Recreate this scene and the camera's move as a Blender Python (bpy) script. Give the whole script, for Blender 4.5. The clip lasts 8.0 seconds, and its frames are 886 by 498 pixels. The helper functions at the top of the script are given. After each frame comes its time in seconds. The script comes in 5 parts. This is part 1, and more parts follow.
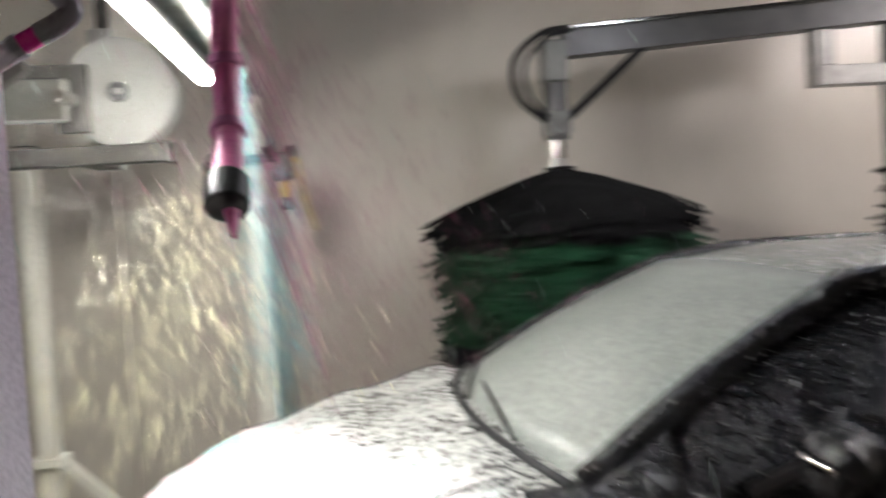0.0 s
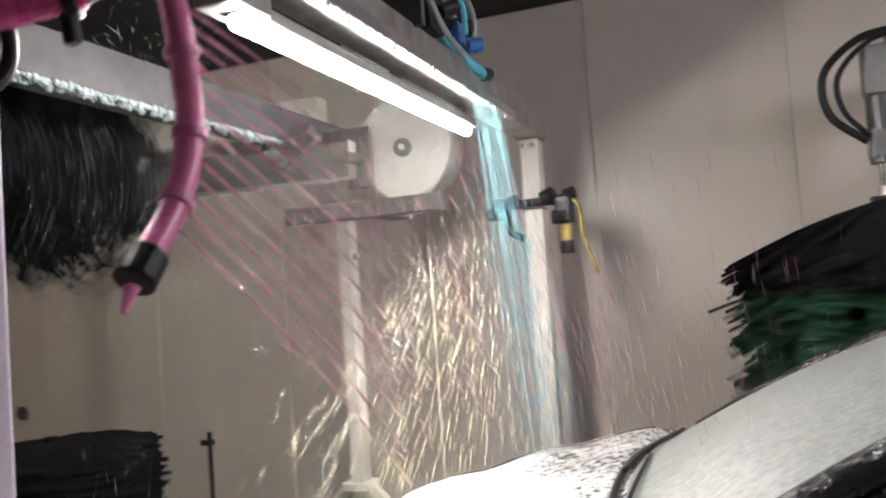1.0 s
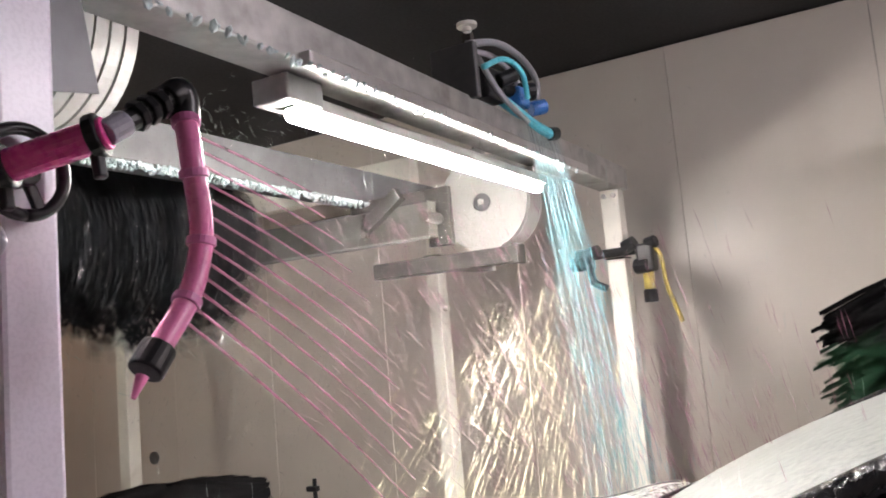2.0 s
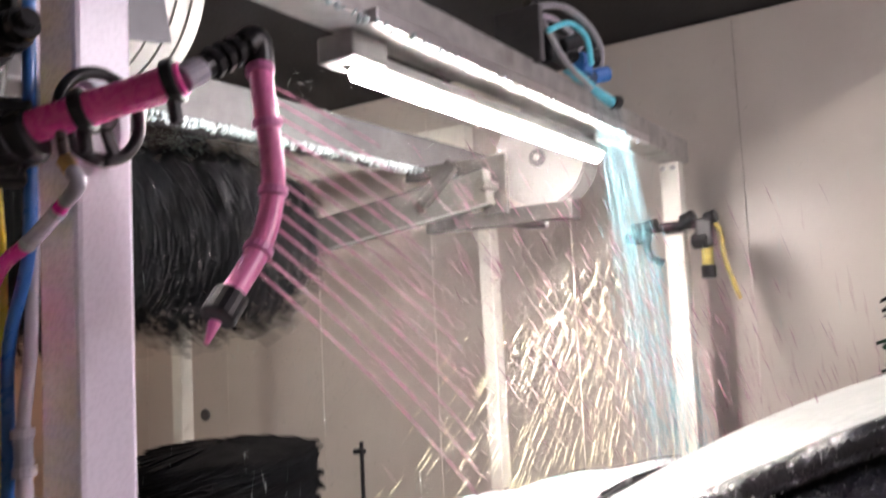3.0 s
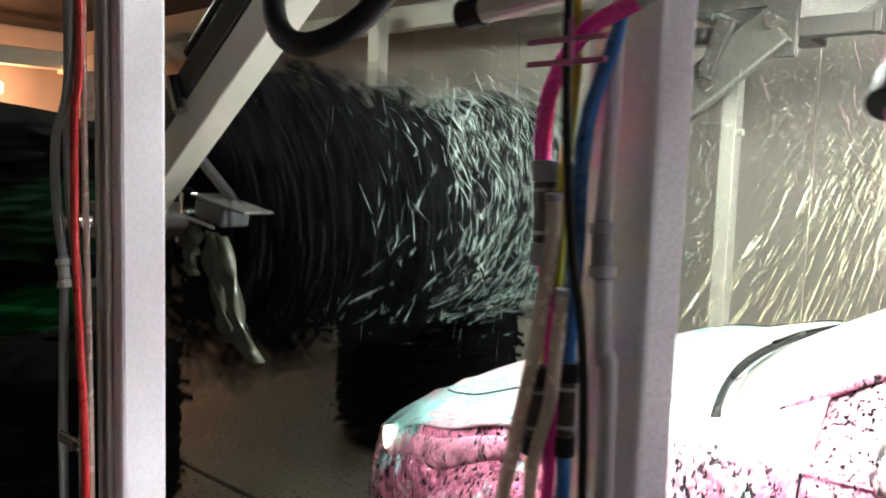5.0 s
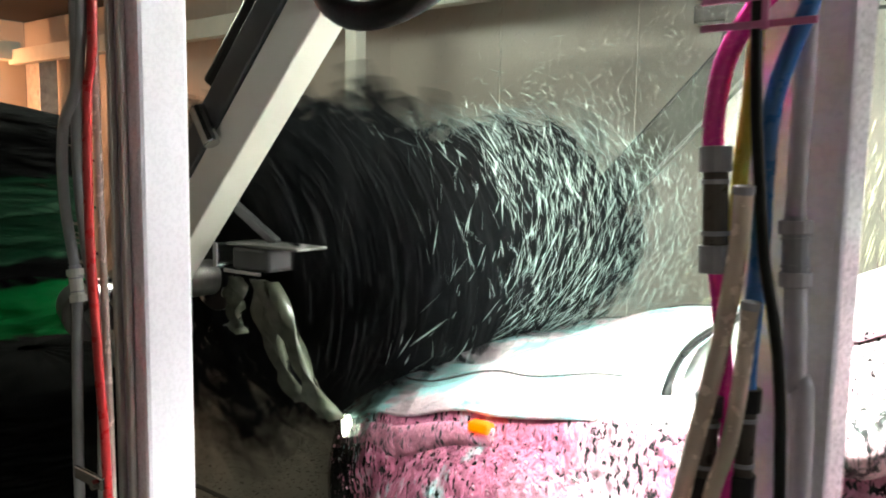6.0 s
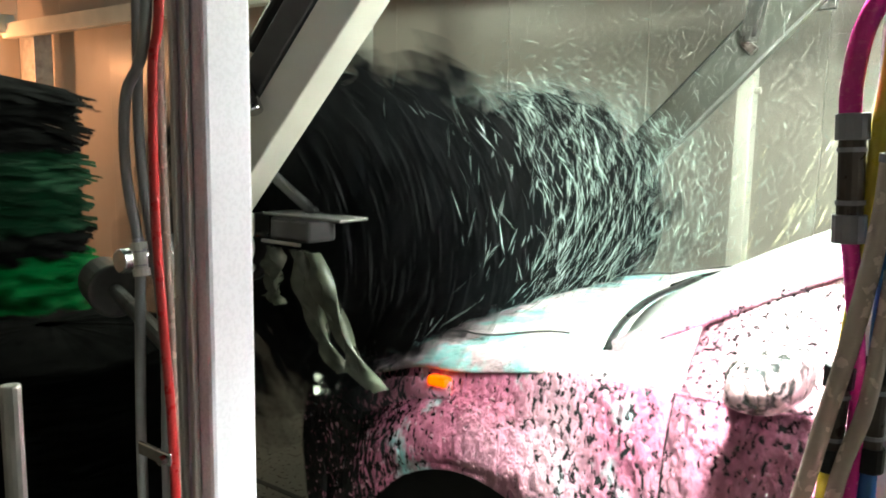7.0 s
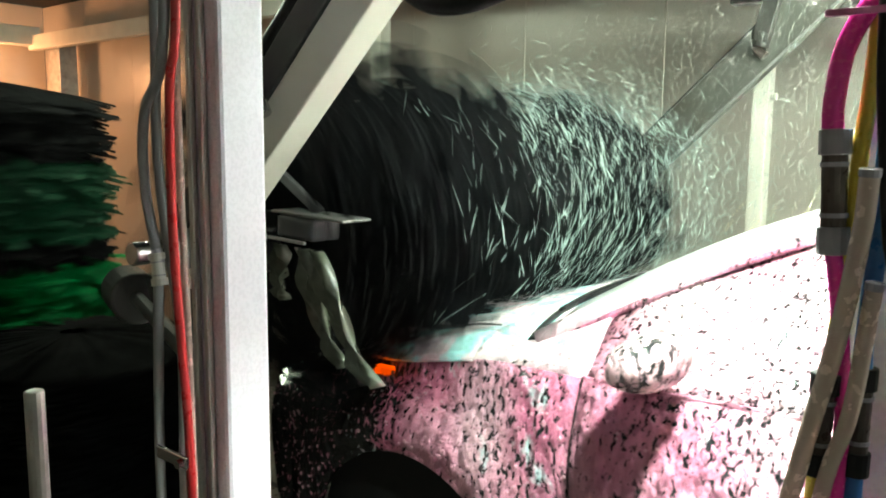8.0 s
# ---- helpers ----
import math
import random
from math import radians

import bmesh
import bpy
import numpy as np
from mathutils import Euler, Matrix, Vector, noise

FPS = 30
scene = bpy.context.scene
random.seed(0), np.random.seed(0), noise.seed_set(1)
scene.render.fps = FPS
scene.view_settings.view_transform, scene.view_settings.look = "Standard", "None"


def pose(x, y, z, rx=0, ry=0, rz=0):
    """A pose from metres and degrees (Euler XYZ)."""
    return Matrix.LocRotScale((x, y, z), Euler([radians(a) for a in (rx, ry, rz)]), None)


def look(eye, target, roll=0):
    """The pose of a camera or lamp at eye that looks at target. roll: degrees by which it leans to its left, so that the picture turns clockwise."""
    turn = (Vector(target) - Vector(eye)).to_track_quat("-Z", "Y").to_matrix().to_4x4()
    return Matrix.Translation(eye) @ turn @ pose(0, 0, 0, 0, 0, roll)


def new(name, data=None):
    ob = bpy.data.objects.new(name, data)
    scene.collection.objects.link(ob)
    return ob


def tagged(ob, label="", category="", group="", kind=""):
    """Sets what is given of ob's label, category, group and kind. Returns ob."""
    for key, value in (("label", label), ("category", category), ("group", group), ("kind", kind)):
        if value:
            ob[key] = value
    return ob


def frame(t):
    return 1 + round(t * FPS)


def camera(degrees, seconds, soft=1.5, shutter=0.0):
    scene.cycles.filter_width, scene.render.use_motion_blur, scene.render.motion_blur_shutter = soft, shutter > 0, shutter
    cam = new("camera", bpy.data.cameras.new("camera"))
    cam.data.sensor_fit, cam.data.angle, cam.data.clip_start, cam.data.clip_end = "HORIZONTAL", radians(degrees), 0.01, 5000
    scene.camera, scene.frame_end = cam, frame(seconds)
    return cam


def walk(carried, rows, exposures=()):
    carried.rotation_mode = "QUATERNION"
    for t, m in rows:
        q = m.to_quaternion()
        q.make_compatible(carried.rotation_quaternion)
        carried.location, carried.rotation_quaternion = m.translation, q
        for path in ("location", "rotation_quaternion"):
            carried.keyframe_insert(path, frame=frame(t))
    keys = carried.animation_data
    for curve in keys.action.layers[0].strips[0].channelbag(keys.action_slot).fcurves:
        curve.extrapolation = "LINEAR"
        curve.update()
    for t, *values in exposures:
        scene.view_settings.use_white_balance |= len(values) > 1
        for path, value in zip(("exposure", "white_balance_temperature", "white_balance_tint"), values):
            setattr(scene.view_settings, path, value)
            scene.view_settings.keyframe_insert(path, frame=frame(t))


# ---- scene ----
cam = camera(58.5, 8.0, 1.8, 0.6)
PATH = [
    (0, (-0.207, 0.417, 1.566), (0.001, 2.405, 1.504), -3.7),
    (0.3, (-0.134, 0.547, 1.588), (-0.279, 2.541, 1.554), -3.2),
    (0.5, (-0.031, 0.514, 1.566), (-0.362, 2.486, 1.583), -3.7),
    (0.6, (-0.029, 0.578, 1.583), (-0.44, 2.535, 1.61), -3.6),
    (1, (0.224, 0.593, 1.572), (-0.486, 2.46, 1.664), -4.0),
    (1.5, (0.415, 0.579, 1.601), (-0.498, 2.351, 1.761), -4.2),
    (1.7, (0.45, 0.571, 1.607), (-0.496, 2.323, 1.804), -4.6),
    (2.8, (0.432, 0.559, 1.598), (-0.627, 2.243, 1.809), -3.5),
    (3, (0.409, 0.563, 1.59), (-0.678, 2.235, 1.748), -2.9),
    (3.5, (0.364, 0.555, 1.572), (-0.81, 2.174, 1.577), -0.9),
    (4, (0.296, 0.524, 1.55), (-0.977, 2.064, 1.447), 1.6),
    (4.5, (0.069, 0.416, 1.529), (-1.286, 1.876, 1.347), 2.7),
    (4.6, (0.021, 0.39, 1.528), (-1.337, 1.845, 1.336), 2.3),
    (5.8, (-0.356, 0.35, 1.509), (-1.569, 1.928, 1.313), 1.6),
    (6, (-0.386, 0.368, 1.52), (-1.619, 1.928, 1.296), 0.9),
    (6.5, (-0.467, 0.329, 1.517), (-1.679, 1.901, 1.273), 0.6),
    (7, (-0.495, 0.304, 1.509), (-1.702, 1.875, 1.229), 1.0),
    (7.5, (-0.486, 0.298, 1.511), (-1.72, 1.844, 1.215), 1.1),
    (8, (-0.458, 0.291, 1.52), (-1.707, 1.831, 1.254), 0.6),
]
walk(cam, [(t, look(eye, target, roll)) for t, eye, target, roll in PATH],
     exposures=[(0,0.58,6650,1),(0.5,0.4,6650,5),(1.0,0.68,6700,8),(1.5,0.93,6750,8),(3.0,1.36,6850,15),(3.5,1.08,6850,13),(4.0,1.02,6800,12),(4.5,0.72,6700,0),(6.0,1.40,6600,-16),(7.0,1.36,6600,-22),(8.0,1.38,6600,-27)])

# ---- light and world ----
world = bpy.data.worlds.new("world")
scene.world = world
world.use_nodes = True
world.node_tree.nodes["Background"].inputs[0].default_value = (0.9, 0.85, 0.8, 1)
world.node_tree.nodes["Background"].inputs[1].default_value = 0.065

rng = random.Random(7)


# ---- materials ----
def mat(name, color, rough=0.5, metal=0.0, var=0.15, scale=6.0, bump=0.1, bscale=60.0, stain=None, stain_at=0.62, **sockets):
    """A surface with colour variation at two scales, rough patches and fine relief."""
    m = bpy.data.materials.new(name)
    m.use_nodes = True
    nt = m.node_tree
    n, l = nt.nodes, nt.links
    b = n["Principled BSDF"]
    b.inputs["Roughness"].default_value, b.inputs["Metallic"].default_value = rough, metal
    for k, v in sockets.items():
        b.inputs[k.replace("_", " ")].default_value = v
    co = n.new("ShaderNodeTexCoord")
    big, fine = n.new("ShaderNodeTexNoise"), n.new("ShaderNodeTexNoise")
    big.inputs["Scale"].default_value, fine.inputs["Scale"].default_value = scale, bscale
    big.inputs["Detail"].default_value, fine.inputs["Detail"].default_value = 5, 3
    l.new(co.outputs["Object"], big.inputs["Vector"])
    l.new(co.outputs["Object"], fine.inputs["Vector"])
    ramp = n.new("ShaderNodeMapRange")
    ramp.inputs[1].default_value, ramp.inputs[2].default_value = 0.3, 0.7
    ramp.inputs[3].default_value, ramp.inputs[4].default_value = 1 - var, 1 + var * 0.6
    l.new(big.outputs["Fac"], ramp.inputs[0])
    hsv = n.new("ShaderNodeHueSaturation")
    hsv.inputs["Color"].default_value = (*color, 1)
    l.new(ramp.outputs[0], hsv.inputs["Value"])
    out = hsv.outputs[0]
    if stain:
        mix = n.new("ShaderNodeMix")
        mix.data_type = "RGBA"
        st = n.new("ShaderNodeTexNoise")
        st.inputs["Scale"].default_value, st.inputs["Detail"].default_value = scale * 0.6, 8
        l.new(co.outputs["Object"], st.inputs["Vector"])
        sr = n.new("ShaderNodeMapRange")
        sr.inputs[1].default_value, sr.inputs[2].default_value = stain_at - 0.08, stain_at + 0.12
        l.new(st.outputs["Fac"], sr.inputs[0])
        l.new(sr.outputs[0], mix.inputs["Factor"])
        l.new(out, mix.inputs["A"])
        mix.inputs["B"].default_value = (*stain, 1)
        out = mix.outputs["Result"]
    l.new(out, b.inputs["Base Color"])
    rr = n.new("ShaderNodeMapRange")
    rr.inputs[3].default_value, rr.inputs[4].default_value = max(rough - 0.12, 0.02), min(rough + 0.12, 1)
    l.new(fine.outputs["Fac"], rr.inputs[0])
    l.new(rr.outputs[0], b.inputs["Roughness"])
    if bump:
        bp = n.new("ShaderNodeBump")
        bp.inputs["Strength"].default_value, bp.inputs["Distance"].default_value = bump, 0.004
        l.new(fine.outputs["Fac"], bp.inputs["Height"])
        l.new(bp.outputs[0], b.inputs["Normal"])
    return m


def glow(name, color, strength):
    m = bpy.data.materials.new(name)
    m.use_nodes = True
    b = m.node_tree.nodes["Principled BSDF"]
    b.inputs["Base Color"].default_value = (*color, 1)
    b.inputs["Emission Color"].default_value = (*color, 1)
    b.inputs["Emission Strength"].default_value = strength
    return m


ARCH_X = -0.03    # where the slanting jets lay the lather on, at the near side of the car
SCRUB_X = -1.86   # where the top brush sweeps it off


def foam_mat(name, base, base_rough, cover, soft, metal=0.0, scale=30.0, tone=(0.86, 0.36, 0.52), bare=0.0, pale=(0.88, 0.74, 0.79), blue_at=0.60, relief=0.7):
    """Lather over a surface: clotted, dripping, pink and white and a little blue, with bare wet spots between.
    bare: how much of it is missing on what has not yet come under the jets of the foam arch, or has passed the top brush."""
    m = bpy.data.materials.new(name)
    m.use_nodes = True
    nt = m.node_tree
    n, l = nt.nodes, nt.links
    b = n["Principled BSDF"]
    co = n.new("ShaderNodeTexCoord")
    mp = n.new("ShaderNodeMapping")
    mp.inputs["Scale"].default_value = (1.0, 1.0, 0.42)
    l.new(co.outputs["Object"], mp.inputs["Vector"])

    def noise_at(s, detail=4, rough=0.6):
        t = n.new("ShaderNodeTexNoise")
        t.inputs["Scale"].default_value, t.inputs["Detail"].default_value, t.inputs["Roughness"].default_value = s, detail, rough
        l.new(mp.outputs[0], t.inputs["Vector"])
        return t.outputs["Fac"]

    spots, patch, tint, blue = noise_at(scale), noise_at(3.0, 3), noise_at(2.2, 2), noise_at(7.0, 5)
    add = n.new("ShaderNodeMath")
    add.operation = "MULTIPLY_ADD"
    l.new(patch, add.inputs[0])
    add.inputs[1].default_value = 0.3
    l.new(spots, add.inputs[2])
    fac = n.new("ShaderNodeMapRange")
    fac.inputs[1].default_value, fac.inputs[2].default_value = 1.02 - cover - soft, 1.02 - cover + soft
    place, axes, before, less = n.new("ShaderNodeNewGeometry"), n.new("ShaderNodeSeparateXYZ"), n.new("ShaderNodeMapRange"), n.new("ShaderNodeMath")
    l.new(place.outputs["Position"], axes.inputs[0])
    before.inputs[1].default_value, before.inputs[2].default_value = ARCH_X + 0.74 - 0.12, ARCH_X + 0.74 + 0.17
    before.inputs[3].default_value, before.inputs[4].default_value = 0.0, bare
    slant = n.new("ShaderNodeMath")
    slant.operation = "MULTIPLY_ADD"
    slant.inputs[1].default_value = 0.40
    l.new(axes.outputs["Y"], slant.inputs[0])
    l.new(axes.outputs["X"], slant.inputs[2])
    l.new(slant.outputs[0], before.inputs[0])
    less.operation = "SUBTRACT"
    l.new(add.outputs[0], less.inputs[0])
    l.new(before.outputs[0], less.inputs[1])
    after, rest = n.new("ShaderNodeMapRange"), n.new("ShaderNodeMath")
    after.inputs[1].default_value, after.inputs[2].default_value = SCRUB_X - 0.16, SCRUB_X + 0.10
    after.inputs[3].default_value, after.inputs[4].default_value = bare * 1.15, 0.0
    l.new(axes.outputs["X"], after.inputs[0])
    rest.operation = "SUBTRACT"
    l.new(less.outputs[0], rest.inputs[0])
    l.new(after.outputs[0], rest.inputs[1])
    l.new(rest.outputs[0], fac.inputs[0])

    def mixed(f, a, bb, lo, hi):
        r = n.new("ShaderNodeMapRange")
        r.inputs[1].default_value, r.inputs[2].default_value = lo, hi
        l.new(f, r.inputs[0])
        x = n.new("ShaderNodeMix")
        x.data_type = "RGBA"
        l.new(r.outputs[0], x.inputs["Factor"])
        for sock, v in (("A", a), ("B", bb)):
            if isinstance(v, tuple):
                x.inputs[sock].default_value = (*v, 1)
            else:
                l.new(v, x.inputs[sock])
        return x.outputs["Result"]

    lather = mixed(tint, tone, pale, 0.48, 0.68)
    lather = mixed(blue, lather, (0.45, 0.80, 0.82), blue_at, blue_at + 0.09)
    if bare:
        lather = mixed(before.outputs[0], lather, (0.50, 0.51, 0.49), 0.0, bare)
    x = n.new("ShaderNodeMix")
    x.data_type = "RGBA"
    l.new(fac.outputs[0], x.inputs["Factor"])
    x.inputs["A"].default_value = (*base, 1)
    l.new(lather, x.inputs["B"])
    l.new(x.outputs["Result"], b.inputs["Base Color"])
    rr = n.new("ShaderNodeMapRange")
    rr.inputs[3].default_value, rr.inputs[4].default_value = base_rough, 0.55
    l.new(fac.outputs[0], rr.inputs[0])
    l.new(rr.outputs[0], b.inputs["Roughness"])
    b.inputs["Metallic"].default_value = metal
    bp = n.new("ShaderNodeBump")
    bp.inputs["Strength"].default_value, bp.inputs["Distance"].default_value = relief, 0.012
    l.new(add.outputs[0], bp.inputs["Height"])
    lumps = n.new("ShaderNodeBump")
    lumps.inputs["Strength"].default_value, lumps.inputs["Distance"].default_value = relief * 0.9, 0.055
    l.new(noise_at(scale * 0.32, 3, 0.5), lumps.inputs["Height"])
    l.new(bp.outputs[0], lumps.inputs["Normal"])
    l.new(lumps.outputs[0], b.inputs["Normal"])
    return m


def water_mat(name, color, alpha, rough=0.15):
    m = mat(name, color, rough, 0, 0.1, 40, 0, 90)
    b = m.node_tree.nodes["Principled BSDF"]
    b.inputs["Alpha"].default_value = alpha
    b.inputs["Specular IOR Level"].default_value = 0.6
    return m


M_WALL = mat("wall_panel_plastic", (0.60, 0.555, 0.50), 0.34, 0, 0.07, 1.6, 0.05, 30, (0.46, 0.42, 0.38), 0.68)
M_CEIL = mat("black_ceiling_paint", (0.012, 0.012, 0.014), 0.7, 0, 0.3, 3)
M_FLOOR = mat("wet_concrete", (0.11, 0.10, 0.085), 0.3, 0, 0.3, 2.5, 0.35, 45, (0.07, 0.065, 0.055), 0.56)
M_POST = mat("cream_powder_coat", (0.80, 0.78, 0.70), 0.35, 0, 0.08, 5, 0.06, 120, (0.5, 0.46, 0.38), 0.72)
M_COL = mat("white_powder_coat", (0.74, 0.70, 0.81), 0.28, 0, 0.06, 4, 0.04, 150, (0.58, 0.52, 0.55), 0.74)
M_ALU = mat("anodised_aluminium", (0.62, 0.60, 0.60), 0.32, 0.85, 0.1, 8, 0.05, 200)
M_STEEL = mat("galvanised_steel", (0.42, 0.41, 0.40), 0.42, 0.7, 0.25, 14, 0.12, 90, (0.22, 0.20, 0.18), 0.66)
M_GREYSTEEL = mat("grimy_grey_steel", (0.20, 0.20, 0.195), 0.5, 0.2, 0.3, 7, 0.15, 70, (0.09, 0.085, 0.08), 0.6)
# Pale stained paint, coloured near black to put the arm's shade in.
M_ARM_SHADE = mat("stained_paint_shade_in", (0.065, 0.065, 0.057), 0.55, 0, 0.2, 6, 0.08, 80, (0.04, 0.033, 0.025), 0.6)
# Steel beside the tube light; its shade is put into the colour.
M_SHADE_STEEL = mat("stained_steel_shade_in", (0.028, 0.026, 0.024), 0.6, 0, 0.3, 9, 0.12, 80, (0.06, 0.05, 0.04), 0.62)
M_DARKSTEEL = mat("dark_grey_steel", (0.10, 0.10, 0.105), 0.4, 0.3, 0.25, 9, 0.1, 80)
M_BLACK = mat("black_rubber", (0.010, 0.010, 0.011), 0.42, 0, 0.3, 20, 0.15, 150, Specular_IOR_Level=0.2)
M_BLACKPL = mat("black_plastic", (0.014, 0.014, 0.016), 0.34, 0, 0.2, 20, 0.06, 150, Specular_IOR_Level=0.25)
M_WHITEPL = mat("white_plastic", (0.64, 0.63, 0.60), 0.35, 0, 0.06, 6, 0.05, 80, (0.6, 0.57, 0.5), 0.72)
# Drum plastic is white; shade from the lamps is put into this colour.
M_DRUM = mat("dimmed_white_plastic", (0.27, 0.265, 0.255), 0.4, 0, 0.08, 6, 0.05, 80, (0.20, 0.19, 0.17), 0.7)
M_PINKPIPE = mat("pink_foam_pipe", (0.72, 0.20, 0.42), 0.3, 0, 0.12, 14, 0.08, 100, (0.45, 0.10, 0.25), 0.68)
M_FEED = mat("hot_pink_pipe", (0.84, 0.09, 0.38), 0.28, 0, 0.15, 18, 0.05, 100, (0.45, 0.06, 0.22), 0.66)
M_MAGENTA = mat("magenta_hose", (0.85, 0.04, 0.42), 0.25, 0, 0.1, 20, 0.03, 150)
M_PURPLEPL = mat("faded_pink_clips", (0.55, 0.16, 0.36), 0.35, 0, 0.2, 30)
M_BLUE = mat("blue_hose", (0.03, 0.14, 0.42), 0.3, 0, 0.15, 20)
M_YELLOW = mat("yellow_hose", (0.68, 0.52, 0.06), 0.3, 0, 0.15, 20)
M_DULLYELLOW = mat("dirty_yellow_hose", (0.42, 0.33, 0.08), 0.4, 0, 0.35, 30, 0.1, 60, (0.16, 0.13, 0.06), 0.58)
M_RED = mat("red_hose", (0.40, 0.02, 0.025), 0.3, 0, 0.12, 20)
M_GREYHOSE = mat("grey_hose", (0.26, 0.26, 0.28), 0.35, 0, 0.12, 20)
M_TAN = mat("milky_tan_hose", (0.78, 0.64, 0.58), 0.25, 0, 0.12, 25, Transmission_Weight=0.25)
M_CLEAR = mat("milky_clear_hose", (0.74, 0.69, 0.80), 0.2, 0, 0.12, 25, Transmission_Weight=0.35)
M_GREYCONN = mat("grey_coupling", (0.33, 0.32, 0.38), 0.3, 0, 0.12, 40)
M_BROWNCONN = mat("dark_valve_body", (0.07, 0.055, 0.05), 0.3, 0.2, 0.2, 40)
M_BRASS = mat("brass", (0.55, 0.38, 0.16), 0.3, 0.9, 0.15, 40)
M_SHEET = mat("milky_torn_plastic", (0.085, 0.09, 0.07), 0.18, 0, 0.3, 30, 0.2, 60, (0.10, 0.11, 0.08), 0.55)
M_CYANPIPE = mat("cyan_pipe", (0.10, 0.55, 0.68), 0.3, 0, 0.15, 20)
M_BR_BLACK = mat("black_brush_foam", (0.013, 0.013, 0.014), 0.85, 0, 0.4, 9, 0.3, 60, Specular_IOR_Level=0.05)
M_BR_DARK = mat("charcoal_brush_foam", (0.014, 0.015, 0.017), 0.85, 0, 0.4, 9, 0.3, 60, Specular_IOR_Level=0.05)
M_BR_GREEN = mat("green_brush_foam", (0.006, 0.055, 0.022), 0.7, 0, 0.4, 9, 0.3, 60)
M_BR_LIME = mat("bright_green_brush_foam", (0.014, 0.26, 0.06), 0.7, 0, 0.4, 9, 0.3, 60)
M_FOAMCRUST = mat("lather_crust", (0.36, 0.43, 0.44), 0.5, 0, 0.35, 30, 0.6, 120)
M_W_PINK = water_mat("pink_soap_water", (0.88, 0.42, 0.60), 0.38)
M_W_CYAN = water_mat("cyan_soap_water", (0.36, 0.78, 0.88), 0.15)
M_W_DROP = water_mat("pale_yellow_droplets", (1.0, 0.94, 0.60), 1.0)
M_W_CYANDROP = water_mat("cyan_soap_drops", (0.40, 0.82, 0.90), 0.5)
M_W_MIST = water_mat("fine_water_mist", (0.86, 0.82, 0.80), 0.22)
M_W_WHITE = water_mat("white_spray_droplets", (0.70, 0.84, 0.80), 0.7)
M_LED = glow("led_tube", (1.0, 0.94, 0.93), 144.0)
# Fill tubes for the entrance wall and the tunnel end: added, unseen.
M_LED_UNSEEN_HALL = glow("unseen_hall_led_tube", (1.0, 0.88, 0.92), 84.0)
M_LED_UNSEEN_END = glow("unseen_end_led_tube", (1.0, 0.95, 0.88), 32.0)
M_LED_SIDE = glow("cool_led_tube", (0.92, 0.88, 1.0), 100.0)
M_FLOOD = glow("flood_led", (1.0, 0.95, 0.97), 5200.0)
M_IND = glow("amber_indicator", (1.0, 0.06, 0.0), 1.4)
M_HEAD = glow("headlight_lamp", (1.0, 0.97, 0.85), 3.0)
M_CARFOAM = foam_mat("foamed_dark_paint", (0.015, 0.015, 0.018), 0.12, 0.452, 0.03, 0, 78, (0.48, 0.14, 0.25), 0.19, (0.62, 0.36, 0.45), 0.545, 1.0)
M_CARDOOR = foam_mat("half_foamed_dark_paint", (0.015, 0.015, 0.018), 0.12, 0.460, 0.035, 0, 88, (0.50, 0.17, 0.28), 0.27, (0.66, 0.42, 0.50), 0.60, 1.0)
M_ROOF = foam_mat("wet_grey_film_on_roof", (0.20, 0.205, 0.20), 0.16, 0.28, 0.10, 0, 45, (0.6, 0.6, 0.6), 0.06)
M_HOODFOAM = foam_mat("thick_lather_on_bonnet", (0.10, 0.10, 0.10), 0.25, 0.62, 0.09, 0, 40, (0.80, 0.62, 0.70), 0.26, (0.80, 0.76, 0.78), 0.47)
M_SCREEN = foam_mat("milky_lather_on_windscreen", (0.10, 0.12, 0.11), 0.25, 0.50, 0.50, 0, 48, (0.66, 0.68, 0.66), 0.29, (0.76, 0.74, 0.75), 0.60, 0.10)
M_SIDEGLASS = foam_mat("foamed_side_glass", (0.006, 0.006, 0.008), 0.04, 0.445, 0.05, 0, 92, (0.74, 0.34, 0.47), 0.27)
M_MIRROR = foam_mat("dark_mirror_shell", (0.02, 0.02, 0.022), 0.15, 0.40, 0.05, 0, 60, (0.7, 0.46, 0.52), 0.26)
M_TYRE = foam_mat("lather_flecked_tyre_rubber", (0.015, 0.015, 0.016), 0.5, 0.37, 0.05, 0, 45, (0.48, 0.20, 0.30))
M_RIM = foam_mat("foamed_alloy", (0.10, 0.10, 0.11), 0.3, 0.40, 0.05, 0.2, 40)
M_PILLAR = foam_mat("lather_on_pillars", (0.014, 0.014, 0.016), 0.2, 0.56, 0.06, 0, 50, (0.74, 0.50, 0.60), 0.40, (0.80, 0.74, 0.77), 0.55)
M_CHROME = mat("chrome", (0.6, 0.6, 0.6), 0.12, 1.0, 0.05, 20, 0)
M_LENS = foam_mat("headlight_lens_under_lather", (0.09, 0.09, 0.10), 0.06, 0.46, 0.05, 0, 74, (0.70, 0.28, 0.42), 0.18)


# ---- mesh tools ----
def mesh_of(name, bm, material, smooth=False):
    me = bpy.data.meshes.new(name)
    bmesh.ops.recalc_face_normals(bm, faces=bm.faces[:])
    bm.to_mesh(me)
    bm.free()
    me.materials.append(material)
    if smooth:
        me.polygons.foreach_set("use_smooth", [True] * len(me.polygons))
    return me


